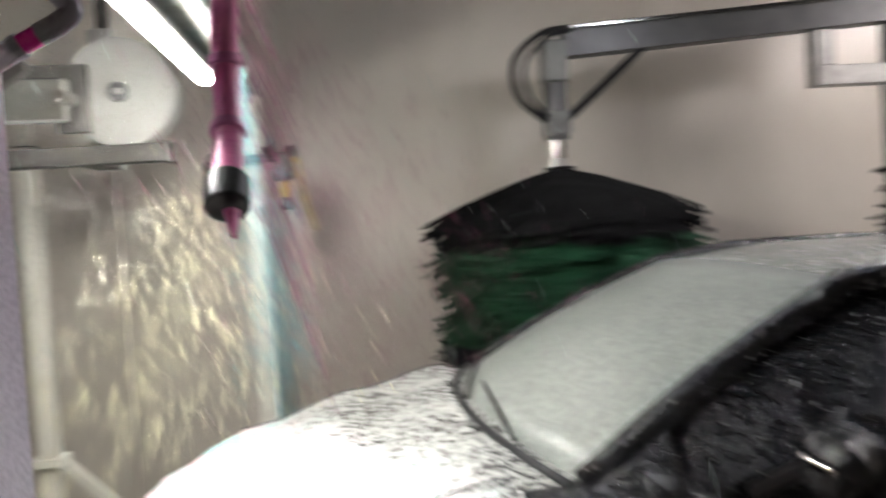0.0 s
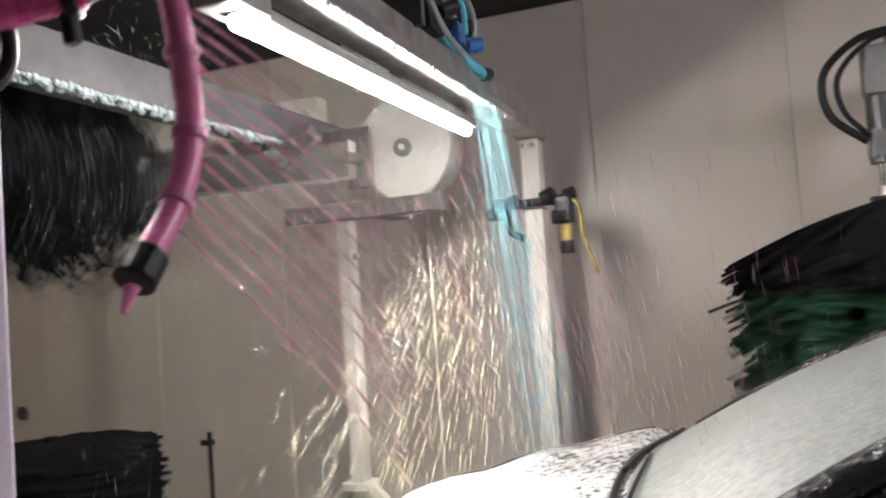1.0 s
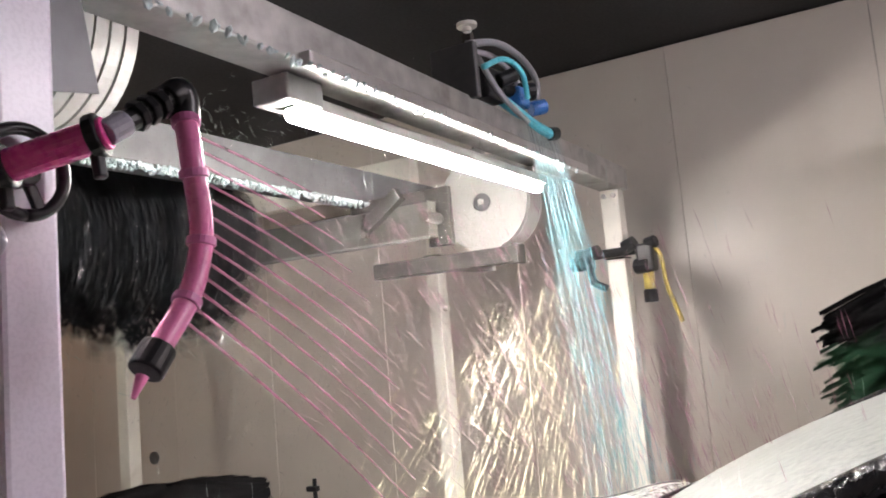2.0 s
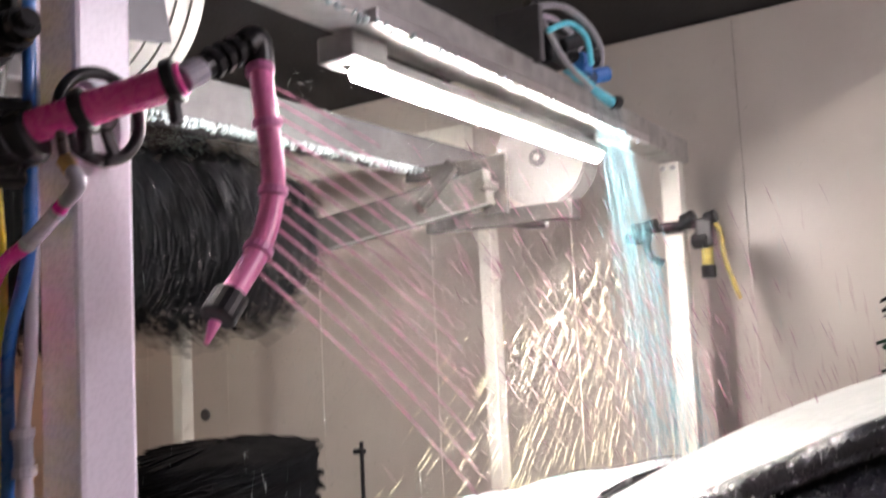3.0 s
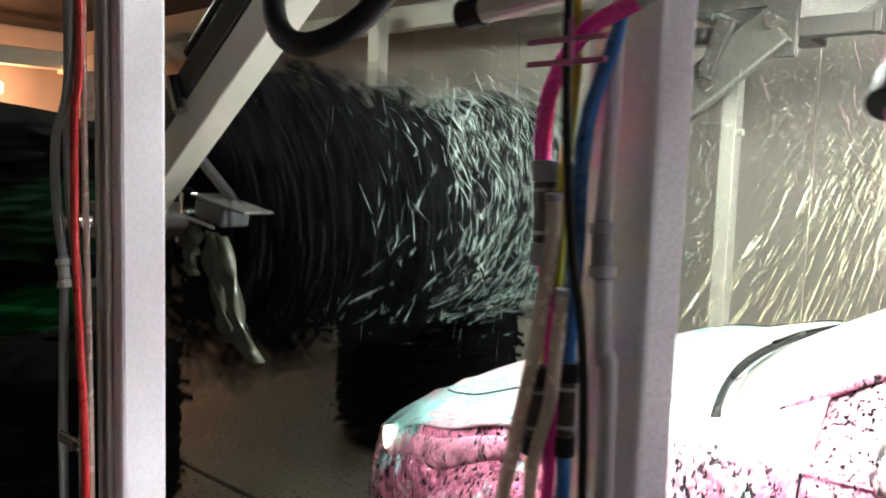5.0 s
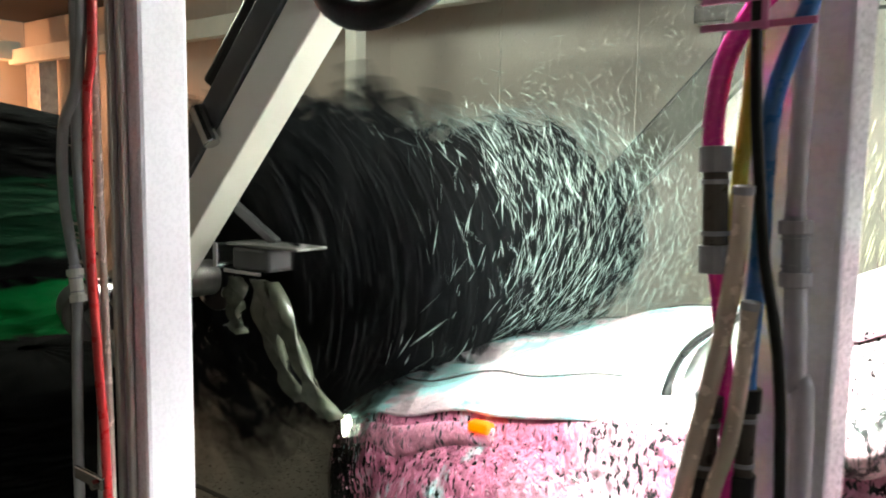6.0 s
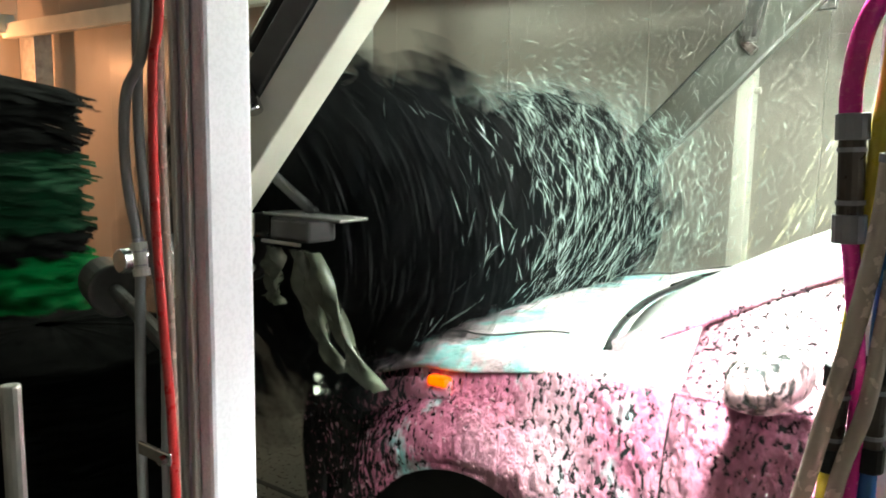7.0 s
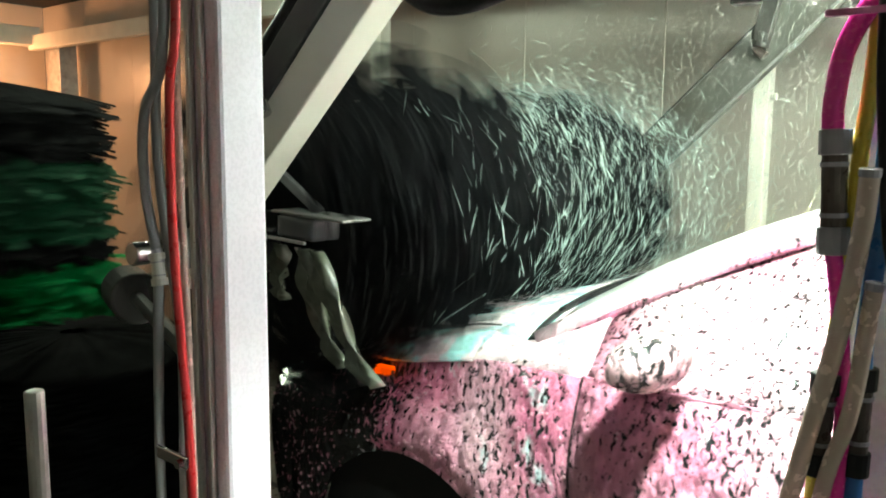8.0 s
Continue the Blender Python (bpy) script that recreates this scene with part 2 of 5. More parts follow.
def part(name, bm, material, parent=None, label="", smooth=False, kind=""):
    ob = new(name, mesh_of(name, bm, material, smooth))
    ob.parent = parent
    return tagged(ob, label, kind=kind)


def thing(name, label, category, m=None, group=""):
    ob = new(name)
    ob.empty_display_size = 0.1
    if m is not None:
        ob.matrix_basis = m
    return tagged(ob, label, category, group)


def box(bm, x0, y0, z0, x1, y1, z1, bevel=0.0, m=None):
    r = bmesh.ops.create_cube(bm, size=1)
    v = r["verts"]
    bmesh.ops.scale(bm, vec=(x1 - x0, y1 - y0, z1 - z0), verts=v)
    bmesh.ops.translate(bm, vec=((x0 + x1) / 2, (y0 + y1) / 2, (z0 + z1) / 2), verts=v)
    if m is not None:
        bmesh.ops.transform(bm, matrix=m, verts=v)
    if bevel:
        e = list({e for q in v for e in q.link_edges})
        bmesh.ops.bevel(bm, geom=e, offset=bevel, segments=2, affect="EDGES", profile=0.5)
    return bm


def boxed(*a, **k):
    return box(bmesh.new(), *a, **k)


def axis_matrix(a, b):
    a, b = Vector(a), Vector(b)
    return Matrix.Translation((a + b) / 2) @ (b - a).to_track_quat("Z", "Y").to_matrix().to_4x4(), (b - a).length


def rod(bm, a, b, r, r2=None, n=16, bevel=0.0):
    m, length = axis_matrix(a, b)
    v = bmesh.ops.create_cone(bm, cap_ends=True, segments=n, radius1=r, radius2=r if r2 is None else r2, depth=length)["verts"]
    if bevel:
        e = [e for e in {e for q in v for e in q.link_edges} if len(e.link_faces) == 2 and any(len(f.verts) > 4 for f in e.link_faces)]
        g = bmesh.ops.bevel(bm, geom=e, offset=bevel, segments=2, affect="EDGES", profile=0.5)
        v = list({q for q in v if q.is_valid} | set(g["verts"]))
    bmesh.ops.transform(bm, matrix=m, verts=[q for q in v if q.is_valid])
    return bm


def rodded(*a, **k):
    return rod(bmesh.new(), *a, **k)


def beam(bm, a, b, w, h, bevel=0.004):
    """A square tube from a to b, w across and h deep."""
    m, length = axis_matrix(a, b)
    return box(bm, -w / 2, -h / 2, -length / 2, w / 2, h / 2, length / 2, bevel, m)


def smooth_path(pts, n=6):
    """A smooth line through the given points."""
    p = [Vector(q) for q in pts]
    p = [2 * p[0] - p[1]] + p + [2 * p[-1] - p[-2]]
    out = []
    for i in range(1, len(p) - 2):
        for k in range(n):
            t = k / n
            a, b, c, d = p[i - 1], p[i], p[i + 1], p[i + 2]
            out.append(0.5 * (2 * b + (c - a) * t + (2 * a - 5 * b + 4 * c - d) * t * t + (3 * b - a - 3 * c + d) * t ** 3))
    return out + [p[-2]]


def tube(bm, pts, r, n=10, r2=None, smooth=6):
    """A round tube along a line."""
    line = smooth_path(pts, smooth) if smooth else [Vector(q) for q in pts]
    rings, side = [], None
    for i, p in enumerate(line):
        d = (line[min(i + 1, len(line) - 1)] - line[max(i - 1, 0)]).normalized()
        if side is None:
            side = d.orthogonal().normalized()
        side = (side - d * side.dot(d)).normalized()
        up = d.cross(side)
        rr = r if r2 is None else r + (r2 - r) * i / (len(line) - 1)
        rings.append([bm.verts.new(p + rr * (math.cos(a) * side + math.sin(a) * up)) for a in (2 * math.pi * k / n for k in range(n))])
    for a, b in zip(rings, rings[1:]):
        for k in range(n):
            bm.faces.new((a[k], a[(k + 1) % n], b[(k + 1) % n], b[k]))
    bm.faces.new(rings[0][::-1])
    bm.faces.new(rings[-1])
    return bm


def tubed(*a, **k):
    return tube(bmesh.new(), *a, **k)


def loft(bm, rows, close=False):
    """Quads between rows of points."""
    vs = [[bm.verts.new(p) for p in row] for row in rows]
    for a, b in zip(vs, vs[1:]):
        k = len(a)
        for i in range(k if close else k - 1):
            bm.faces.new((a[i], a[(i + 1) % k], b[(i + 1) % k], b[i]))
    return bm


def thick(bm, d):
    bmesh.ops.recalc_face_normals(bm, faces=bm.faces[:])
    bmesh.ops.solidify(bm, geom=bm.faces[:], thickness=d)
    return bm


# ---- the hall ----
WALL_Y, CEIL_Z, X0, X1, NEAR_Y = 4.90, 3.10, -10.5, 5.5, -1.6

floor = part("floor", boxed(X0, NEAR_Y, -0.2, X1, WALL_Y + 0.2, 0.0), M_FLOOR, None, "wet stained grey concrete floor of the wash hall", kind="structure")
tagged(floor, category="floor")
ceiling = part("ceiling", boxed(X0, NEAR_Y, CEIL_Z, X1, WALL_Y + 0.2, CEIL_Z + 0.2), M_CEIL, None, "black painted hall ceiling above the portals", kind="structure")
tagged(ceiling, category="ceiling")


def panelled_wall(name, label, a, b, inward):
    """A wall from a to b of upright plastic panels that butt with narrow joints."""
    a, b, inward = Vector(a), Vector(b), Vector(inward)
    length, along = (b - a).length, (b - a).normalized()
    turn = Matrix((along, -inward, Vector((0, 0, 1)))).transposed().to_4x4()
    base = part(name, boxed(0, 0.03, 0, length, 0.2, CEIL_Z), M_STEEL, None, label, kind="structure")
    base.matrix_basis = Matrix.Translation(a) @ turn
    tagged(base, category="wall")
    count = round(length / 1.0)
    w = length / count
    me = mesh_of("panel", boxed(0.0015, 0, 0.0, w - 0.0015, 0.028, CEIL_Z - 0.012, 0.002), M_WALL)
    for i in range(count):
        p = new("panel", me)
        p.parent = base
        p.location = (i * w, 0.0015 * (i % 2), 0)
    return base


panelled_wall("wall_far", "pale beige plastic panel wall behind the portals, wet", (X0, WALL_Y, 0), (X1, WALL_Y, 0), (0, -1, 0))
panelled_wall("wall_end", "pale beige plastic panel wall at the end of the tunnel", (X0, NEAR_Y, 0), (X0, WALL_Y, 0), (1, 0, 0))
panelled_wall("wall_entrance", "pale beige plastic panel wall at the entrance side", (X1, WALL_Y, 0), (X1, NEAR_Y, 0), (-1, 0, 0))
panelled_wall("wall_near", "pale beige plastic panel wall of the walkway", (X1, NEAR_Y, 0), (X0, NEAR_Y, 0), (0, 1, 0))


joint = part("floor_joint", boxed(-6.0, 2.42, 0.0, -1.0, 2.445, 0.003), M_BLACK, None, "dark joint across the concrete floor", kind="structure")
tagged(joint, category="floor joint")


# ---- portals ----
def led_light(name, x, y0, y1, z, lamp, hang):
    t = thing(name, "long bright white led tube light; those under the ceiling are added, unseen", "light fixture", pose(x, y0, z))
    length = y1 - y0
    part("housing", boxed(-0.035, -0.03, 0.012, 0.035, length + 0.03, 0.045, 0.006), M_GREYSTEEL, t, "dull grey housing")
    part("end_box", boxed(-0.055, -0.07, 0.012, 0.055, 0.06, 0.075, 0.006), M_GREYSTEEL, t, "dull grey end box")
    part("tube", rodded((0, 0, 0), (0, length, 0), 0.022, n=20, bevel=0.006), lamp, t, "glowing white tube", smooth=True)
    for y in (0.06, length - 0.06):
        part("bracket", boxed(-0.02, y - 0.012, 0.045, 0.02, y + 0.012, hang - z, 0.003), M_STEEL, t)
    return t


def drips(rows, size, seed):
    """Hanging clots of lather along an edge."""
    r = random.Random(seed)
    bm = bmesh.new()
    for (ax, ay, az), (bx, by, bz), count in rows:
        for i in range(count):
            f = (i + r.random()) / count
            x, y, z = ax + (bx - ax) * f, ay + (by - ay) * f, az + (bz - az) * f
            h = size * r.uniform(0.5, 1.9)
            v = bmesh.ops.create_icosphere(bm, subdivisions=1, radius=1)["verts"]
            bmesh.ops.transform(bm, matrix=Matrix.LocRotScale((x + r.uniform(-0.012, 0.012), y, z - h * 0.35), Euler((r.random(), r.random(), r.random())), (size * r.uniform(0.5, 1.1), size * r.uniform(0.6, 1.4), h)), verts=v)
    return bm


# entrance-side portal: white near column, cream far post, steel crossbeam
portal = thing("wash_portal", "steel wash portal with a white column, cream post and wet crossbeam", "portal", group="wash portals")
colbm = boxed(-0.638, 1.162, 0.0, -0.546, 1.248, 2.236, 0.008)
column = part("column", colbm, M_COL, portal, "glossy white column with lavender sheen")
part("base_plate", boxed(-0.70, 1.10, 0.0, -0.49, 1.31, 0.015, 0.003), M_STEEL, portal)
post = part("post", boxed(-0.735, 4.225, 0.0, -0.645, 4.315, 2.235, 0.006), M_POST, portal, "cream powder-coated square post")
for x in (-0.715, -0.668):
    part("bolt", rodded((x, 4.226, 2.205), (x, 4.212, 2.205), 0.013, n=6), M_STEEL, portal)
part("crossbeam", boxed(-0.75, 1.1, 2.24, -0.63, 4.36, 2.35, 0.006), M_STEEL, portal, "grey galvanised crossbeam, wet")
part("inner_rail", boxed(-0.628, 1.9, 2.225, -0.60, 3.7, 2.26, 0.004), M_ALU, portal, "slim aluminium rail")
part("lather_fringe", drips([((-0.61, 1.4, 2.23), (-0.61, 3.6, 2.23), 80)], 0.009, 3), M_FOAMCRUST, portal, "bubbly lather drips along the edge", kind="stuff")
part("band", boxed(-0.738, 4.222, 1.90, -0.642, 4.318, 1.906), M_BLACKPL, portal)

# second portal towards the brushes
portal_b = thing("wash_portal", "steel wash portal with hoses strapped beside its white column", "portal", group="wash portals")
part("column", boxed(-1.615, 1.046, 0.0, -1.525, 1.136, 2.246, 0.008), M_COL, portal_b, "bright white column")
part("slot_rail", boxed(-1.568, 1.034, 0.0, -1.555, 1.045, 2.23, 0.003), M_ALU, portal_b)
part("slot_rail", boxed(-1.600, 1.034, 0.0, -1.587, 1.045, 2.23, 0.003), M_ALU, portal_b)
part("post", boxed(-1.745, 4.225, 0.0, -1.670, 4.315, 2.045, 0.006), M_POST, portal_b, "cream square post")
part("post_head", boxed(-1.738, 4.235, 2.045, -1.685, 4.305, 2.246, 0.006), M_POST, portal_b)
part("band", boxed(-1.748, 4.222, 2.040, -1.667, 4.318, 2.047), M_BLACKPL, portal_b)
part("stud", rodded((-1.670, 4.26, 1.755), (-1.643, 4.26, 1.755), 0.017, n=12), M_POST, portal_b)
part("crossbeam", boxed(-1.77, 1.0, 2.25, -1.61, 4.36, 2.40, 0.006), M_DARKSTEEL, portal_b, "grey crossbeam crusted with lather")
part("lather_fringe", drips([((-1.615, 1.5, 2.245), (-1.615, 3.9, 2.245), 300), ((-1.66, 1.5, 2.245), (-1.66, 3.9, 2.245), 160)], 0.010, 5), M_FOAMCRUST, portal_b, "thick lather drips under the beam", kind="stuff")
for sx in (-1, 1):
    part("foot_brace", beam(bmesh.new(), (-1.715 + sx * 0.05, 4.27, 0.58), (-1.715 + sx * 0.38, 4.27, 0.25), 0.05, 0.05), M_POST, portal_b)
part("foot_collar", boxed(-1.79, 4.20, 0.56, -1.64, 4.34, 0.60, 0.004), M_POST, portal_b)

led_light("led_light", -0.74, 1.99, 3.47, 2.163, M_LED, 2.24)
# Added unseen: entrance wall fill, a tube for the arch's shadow, tunnel-end fill.
led_light("led_light", 3.4, 2.6, 4.5, 2.75, M_LED_UNSEEN_HALL, CEIL_Z)
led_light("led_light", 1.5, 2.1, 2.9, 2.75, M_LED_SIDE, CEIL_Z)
led_light("led_light", -4.6, 1.7, 3.6, 2.75, M_LED_UNSEEN_END, CEIL_Z)
# Unseen lamp, inferred from the mirror's shadow and the bright door.
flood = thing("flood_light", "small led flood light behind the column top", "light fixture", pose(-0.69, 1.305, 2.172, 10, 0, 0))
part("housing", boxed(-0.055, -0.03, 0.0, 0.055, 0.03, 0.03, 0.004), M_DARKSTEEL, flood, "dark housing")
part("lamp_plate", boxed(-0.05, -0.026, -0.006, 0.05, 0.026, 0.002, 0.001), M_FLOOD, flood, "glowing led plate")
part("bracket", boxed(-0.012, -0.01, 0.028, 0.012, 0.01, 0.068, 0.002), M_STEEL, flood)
# Flaps added, out of view, only to limit where the flood reaches.
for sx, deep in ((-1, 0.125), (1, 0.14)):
    part("added_flap", boxed(sx * 0.066 - 0.002, -0.05, -deep, sx * 0.066 + 0.002, 0.05, 0.02, 0.001), M_DARKSTEEL, flood, "unseen black flap added to cut the light sideways")
part("added_flap", boxed(-0.066, 0.040, -0.06, 0.066, 0.044, 0.02, 0.001), M_DARKSTEEL, flood, "unseen black flap added to cut the light")
part("added_flap", boxed(-0.066, -0.036, -0.07, 0.066, -0.032, 0.02, 0.001), M_DARKSTEEL, flood, "unseen black flap added to cut the light")
det = thing("smoke_detector", "round white detector on the black ceiling", "smoke detector", pose(-1.19, 3.88, CEIL_Z))
part("base", rodded((0, 0, -0.02), (0, 0, 0), 0.05, n=24, bevel=0.004), M_WHITEPL, det)
part("lens", rodded((0, 0, -0.045), (0, 0, -0.02), 0.022, n=16, bevel=0.006), M_WHITEPL, det)


def pulley(name, label, x, y, z, r, depth):
    t = thing(name, label, "drum", pose(x, y, z), "white drums")
    for i in range(7):
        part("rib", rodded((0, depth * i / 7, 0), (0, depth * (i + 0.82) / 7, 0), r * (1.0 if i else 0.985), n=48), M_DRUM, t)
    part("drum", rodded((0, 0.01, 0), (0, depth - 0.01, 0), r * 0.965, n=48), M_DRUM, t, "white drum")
    part("hub", rodded((0, -0.012, 0), (0, 0.03, 0), 0.042, n=24, bevel=0.004), M_DARKSTEEL, t)
    part("hub_bolt", rodded((0, -0.024, 0), (0, 0.0, 0), 0.014, n=6), M_STEEL, t)
    return t


far_drum = pulley("cable_drum", "white plastic drum with a grey hub riding up its guide rail", -1.135, 3.76, 2.188, 0.225, 0.16)
part("carrier", boxed(-0.52, -0.16, -0.305, 0.215, -0.08, -0.232, 0.005), M_SHADE_STEEL, far_drum, "steel carrier bar, coloured dark for shade")
part("carrier_end", boxed(0.195, -0.165, -0.31, 0.222, -0.075, -0.225, 0.004), M_SHADE_STEEL, far_drum, "dark end clamp")
part("hanger", boxed(-0.16, 0.165, -0.30, -0.06, 0.20, 0.30, 0.004), M_DRUM, far_drum, "pale slide plate behind the drum")
part("carrier_foot", boxed(-0.16, -0.10, -0.30, -0.06, 0.165, -0.27, 0.004), M_SHADE_STEEL, far_drum)
guide = thing("guide_rail", "grey steel guide rail that the white drum rides on", "guide rail")
part("rail", boxed(-1.27, 3.968, 2.22, -1.22, 4.01, CEIL_Z, 0.004), M_SHADE_STEEL, guide)
part("stop", boxed(-1.29, 3.966, 2.20, -1.20, 4.012, 2.22, 0.003), M_DARKSTEEL, guide)
near_drum = pulley("cable_drum", "ribbed white plastic drum beside the near column", -1.36, 1.58, 2.46, 0.25, 0.30)
part("hanger", boxed(-0.05, 0.09, 0.10, 0.05, 0.21, CEIL_Z - 2.46, 0.004), M_DARKSTEEL, near_drum)
part("motor_box", boxed(-0.02, -0.10, -0.12, 0.14, -0.03, 0.06, 0.006), M_TAN, near_drum, "tan motor box")
part("label_strip", boxed(0.0, -0.104, -0.10, 0.12, -0.099, -0.085), M_YELLOW, near_drum, "yellow strip")


# ---- near-column foam arch and its hoses ----
arch = thing("foam_arch", "curved pink foam spray pipe with black end cap", "spray pipe")
ARC = [(-0.358, 1.309, 1.945), (-0.337, 1.30, 1.86), (-0.340, 1.312, 1.77), (-0.338, 1.285, 1.69), (-0.334, 1.222, 1.615)]
line = smooth_path(ARC, 8)
part("pipe", tubed(ARC, 0.0155, 16, smooth=8), M_PINKPIPE, arch, "dull pink pipe", smooth=True)
for i in (2, 9, 17, 25):
    d = (line[i + 1] - line[i - 1]).normalized() * 0.006
    part("ring", rodded(line[i] - d, line[i] + d, 0.0195, n=18, bevel=0.002), M_PURPLEPL, arch, "darker pink ring")
e = (line[-1] - line[-2]).normalized()
part("end_cap", rodded(line[-1] - e * 0.012, line[-1] + e * 0.026, 0.0225, n=20, bevel=0.003), M_BLACKPL, arch, "black end cap")
part("drip_nozzle", rodded(line[-1] + e * 0.024 + Vector((0.006, -0.01, -0.006)), line[-1] + e * 0.045 + Vector((0.008, -0.012, -0.014)), 0.008, 0.003, 12), M_PINKPIPE, arch)
FEED_A, FEED_B = Vector((-0.545, 1.095, 1.842)), Vector((-0.375, 1.20, 1.895))
part("feed_pipe", rodded(FEED_A, FEED_B, 0.021, n=20, bevel=0.002), M_FEED, arch, "bright pink feed pipe", smooth=False)
CORNER = Vector((-0.360, 1.298, 1.962))
way = (CORNER - FEED_B).normalized()
part("adapter", rodded(FEED_B - way * 0.004, FEED_B + way * 0.030, 0.017, n=16, bevel=0.002), M_GREYCONN, arch, "grey adapter")
part("union", rodded(FEED_B + way * 0.028, CORNER, 0.015, n=14), M_BLACKPL, arch, "black union")
for f in (0.42, 0.58, 0.74):
    p = FEED_B.lerp(CORNER, f)
    part("union_rib", rodded(p - way * 0.006, p + way * 0.006, 0.021, n=8, bevel=0.002), M_BLACKPL, arch)
part("elbow", tubed([CORNER - way * 0.014, CORNER + Vector((0.002, 0.004, 0.004)), (-0.358, 1.310, 1.952), (-0.358, 1.309, 1.930)], 0.0205, 14), M_BLACKPL, arch, "black elbow", smooth=True)
body = FEED_A + Vector((-0.012, -0.006, -0.012))
part("valve_body", rodded(body + Vector((-0.034, -0.016, -0.012)), body + Vector((0.022, 0.014, 0.006)), 0.036, n=14, bevel=0.008), M_BLACKPL, arch, "black valve body")
for dx, dz, rr, ln in ((-0.02, 0.040, 0.017, 0.016), (-0.015, -0.040, 0.020, 0.014), (-0.040, 0.012, 0.020, 0.012), (0.004, 0.036, 0.012, 0.014), (-0.004, -0.046, 0.012, 0.010)):
    part("valve_knob", rodded(body + Vector((dx - ln, -0.022, dz)), body + Vector((dx + ln, 0.010, dz)), rr, n=10, bevel=0.003), M_BLACKPL, arch)
for f in (-0.5, 0.5):
    part("valve_rib", rodded(body + Vector((0.02 * f - 0.008, 0, 0)), body + Vector((0.02 * f - 0.002, 0.002, 0.002)), 0.040, n=8, bevel=0.002), M_BLACKPL, arch)
for f in (0.36, 0.93):
    p = FEED_A.lerp(FEED_B, f)
    d = (FEED_B - FEED_A).normalized() * 0.008
    part("clamp", rodded(p - d, p + d, 0.029, n=18, bevel=0.003), M_BLACKPL, arch)
    part("clamp_lug", beam(bmesh.new(), p + Vector((0, 0, -0.022)), p + Vector((0.006, 0, -0.055)), 0.014, 0.014, 0.003), M_BLACKPL, arch)

mount = thing("hand_wheel", "black plastic hand wheel on the white column", "hand wheel", pose(-0.530, 1.18, 1.868, 0, 90, 0))
hw = bmesh.new()
tube(hw, [(0.058 * math.cos(a), 0.058 * math.sin(a), 0.012) for a in (2 * math.pi * k / 40 for k in range(41))], 0.009, 8, smooth=0)
part("rim", hw, M_BLACKPL, mount, smooth=True)
for k in range(3):
    a = 2 * math.pi * k / 3 + 0.4
    part("spoke", beam(bmesh.new(), (0, 0, 0.01), (0.056 * math.cos(a), 0.056 * math.sin(a), 0.012), 0.016, 0.010, 0.003), M_BLACKPL, mount)
part("hub", rodded((0, 0, -0.013), (0, 0, 0.022), 0.02, n=16, bevel=0.003), M_BLACKPL, mount)

manifold = thing("valve_manifold", "black ribbed valve manifold beside the column", "valve")
mb = bmesh.new()
for k in range(5):
    rod(mb, (-0.585 + k * 0.022, 1.06, 1.935 + k * 0.004), (-0.570 + k * 0.022, 1.06, 1.938 + k * 0.004), 0.020 + 0.004 * (k % 2), n=14)
part("body", mb, M_BLACKPL, manifold)
part("stem", rodded((-0.60, 1.06, 1.932), (-0.47, 1.06, 1.957), 0.012, n=12), M_BLACKPL, manifold)
part("outlet", rodded((-0.575, 1.06, 1.93), (-0.60, 1.05, 1.88), 0.012, n=12), M_BRASS, manifold)


def hose(name, label, pts, r, material, category="hose"):
    t = thing(name, label, category)
    part("tube", tubed(pts, r, 12), material, t, smooth=True)
    run = smooth_path(pts, 4)
    for a, b in ((run[0], run[1]), (run[-1], run[-2])):
        d = (b - a).normalized()
        part("ferrule", rodded(a - d * 0.002, a + d * 0.005, r * 1.10, n=12), M_GREYCONN, t)
    return t


def coupling(label, a, b, r, material, collar, band=M_GREYCONN):
    """A hose coupling: a body between two collars."""
    a, b = Vector(a), Vector(b)
    t = thing("hose_coupling", label, "hose coupling")
    part("body", rodded(a, b, r, n=14, bevel=0.001), material, t)
    d = (b - a)
    for f0, f1, s in ((-0.04, 0.18, 1.28), (0.80, 1.04, 1.28)):
        part("collar", rodded(a + d * f0, a + d * f1, r * s, n=14, bevel=0.001), collar, t)
    for f in (0.26, 0.70):
        part("ring", rodded(a + d * (f - 0.02), a + d * (f + 0.02), r * 1.12, n=14), band, t)
    return t


# pink hose from the brass elbow down the column
fit_e = thing("elbow_fitting", "grey and brass elbow fitting on the pink foam line", "pipe fitting")
part("stub", rodded((-0.478, 1.10, 1.825), (-0.448, 1.088, 1.785), 0.007, n=12), M_BROWNCONN, fit_e)
part("nut", rodded((-0.450, 1.088, 1.788), (-0.436, 1.088, 1.773), 0.0105, n=6), M_BRASS, fit_e, "brass nut")
part("elbow", tubed([(-0.436, 1.088, 1.774), (-0.425, 1.088, 1.758), (-0.436, 1.088, 1.747), (-0.447, 1.088, 1.741)], 0.0092, 12), M_GREYCONN, fit_e, smooth=True)
hose("pink_hose", "bright magenta hose curving down beside the column", [(-0.447, 1.088, 1.741), (-0.472, 1.09, 1.729)], 0.0085, M_MAGENTA)
hose("sleeve_hose", "milky clear hose sleeve over the pink line", [(-0.468, 1.09, 1.731), (-0.497, 1.09, 1.715), (-0.535, 1.09, 1.697)], 0.0098, M_CLEAR)
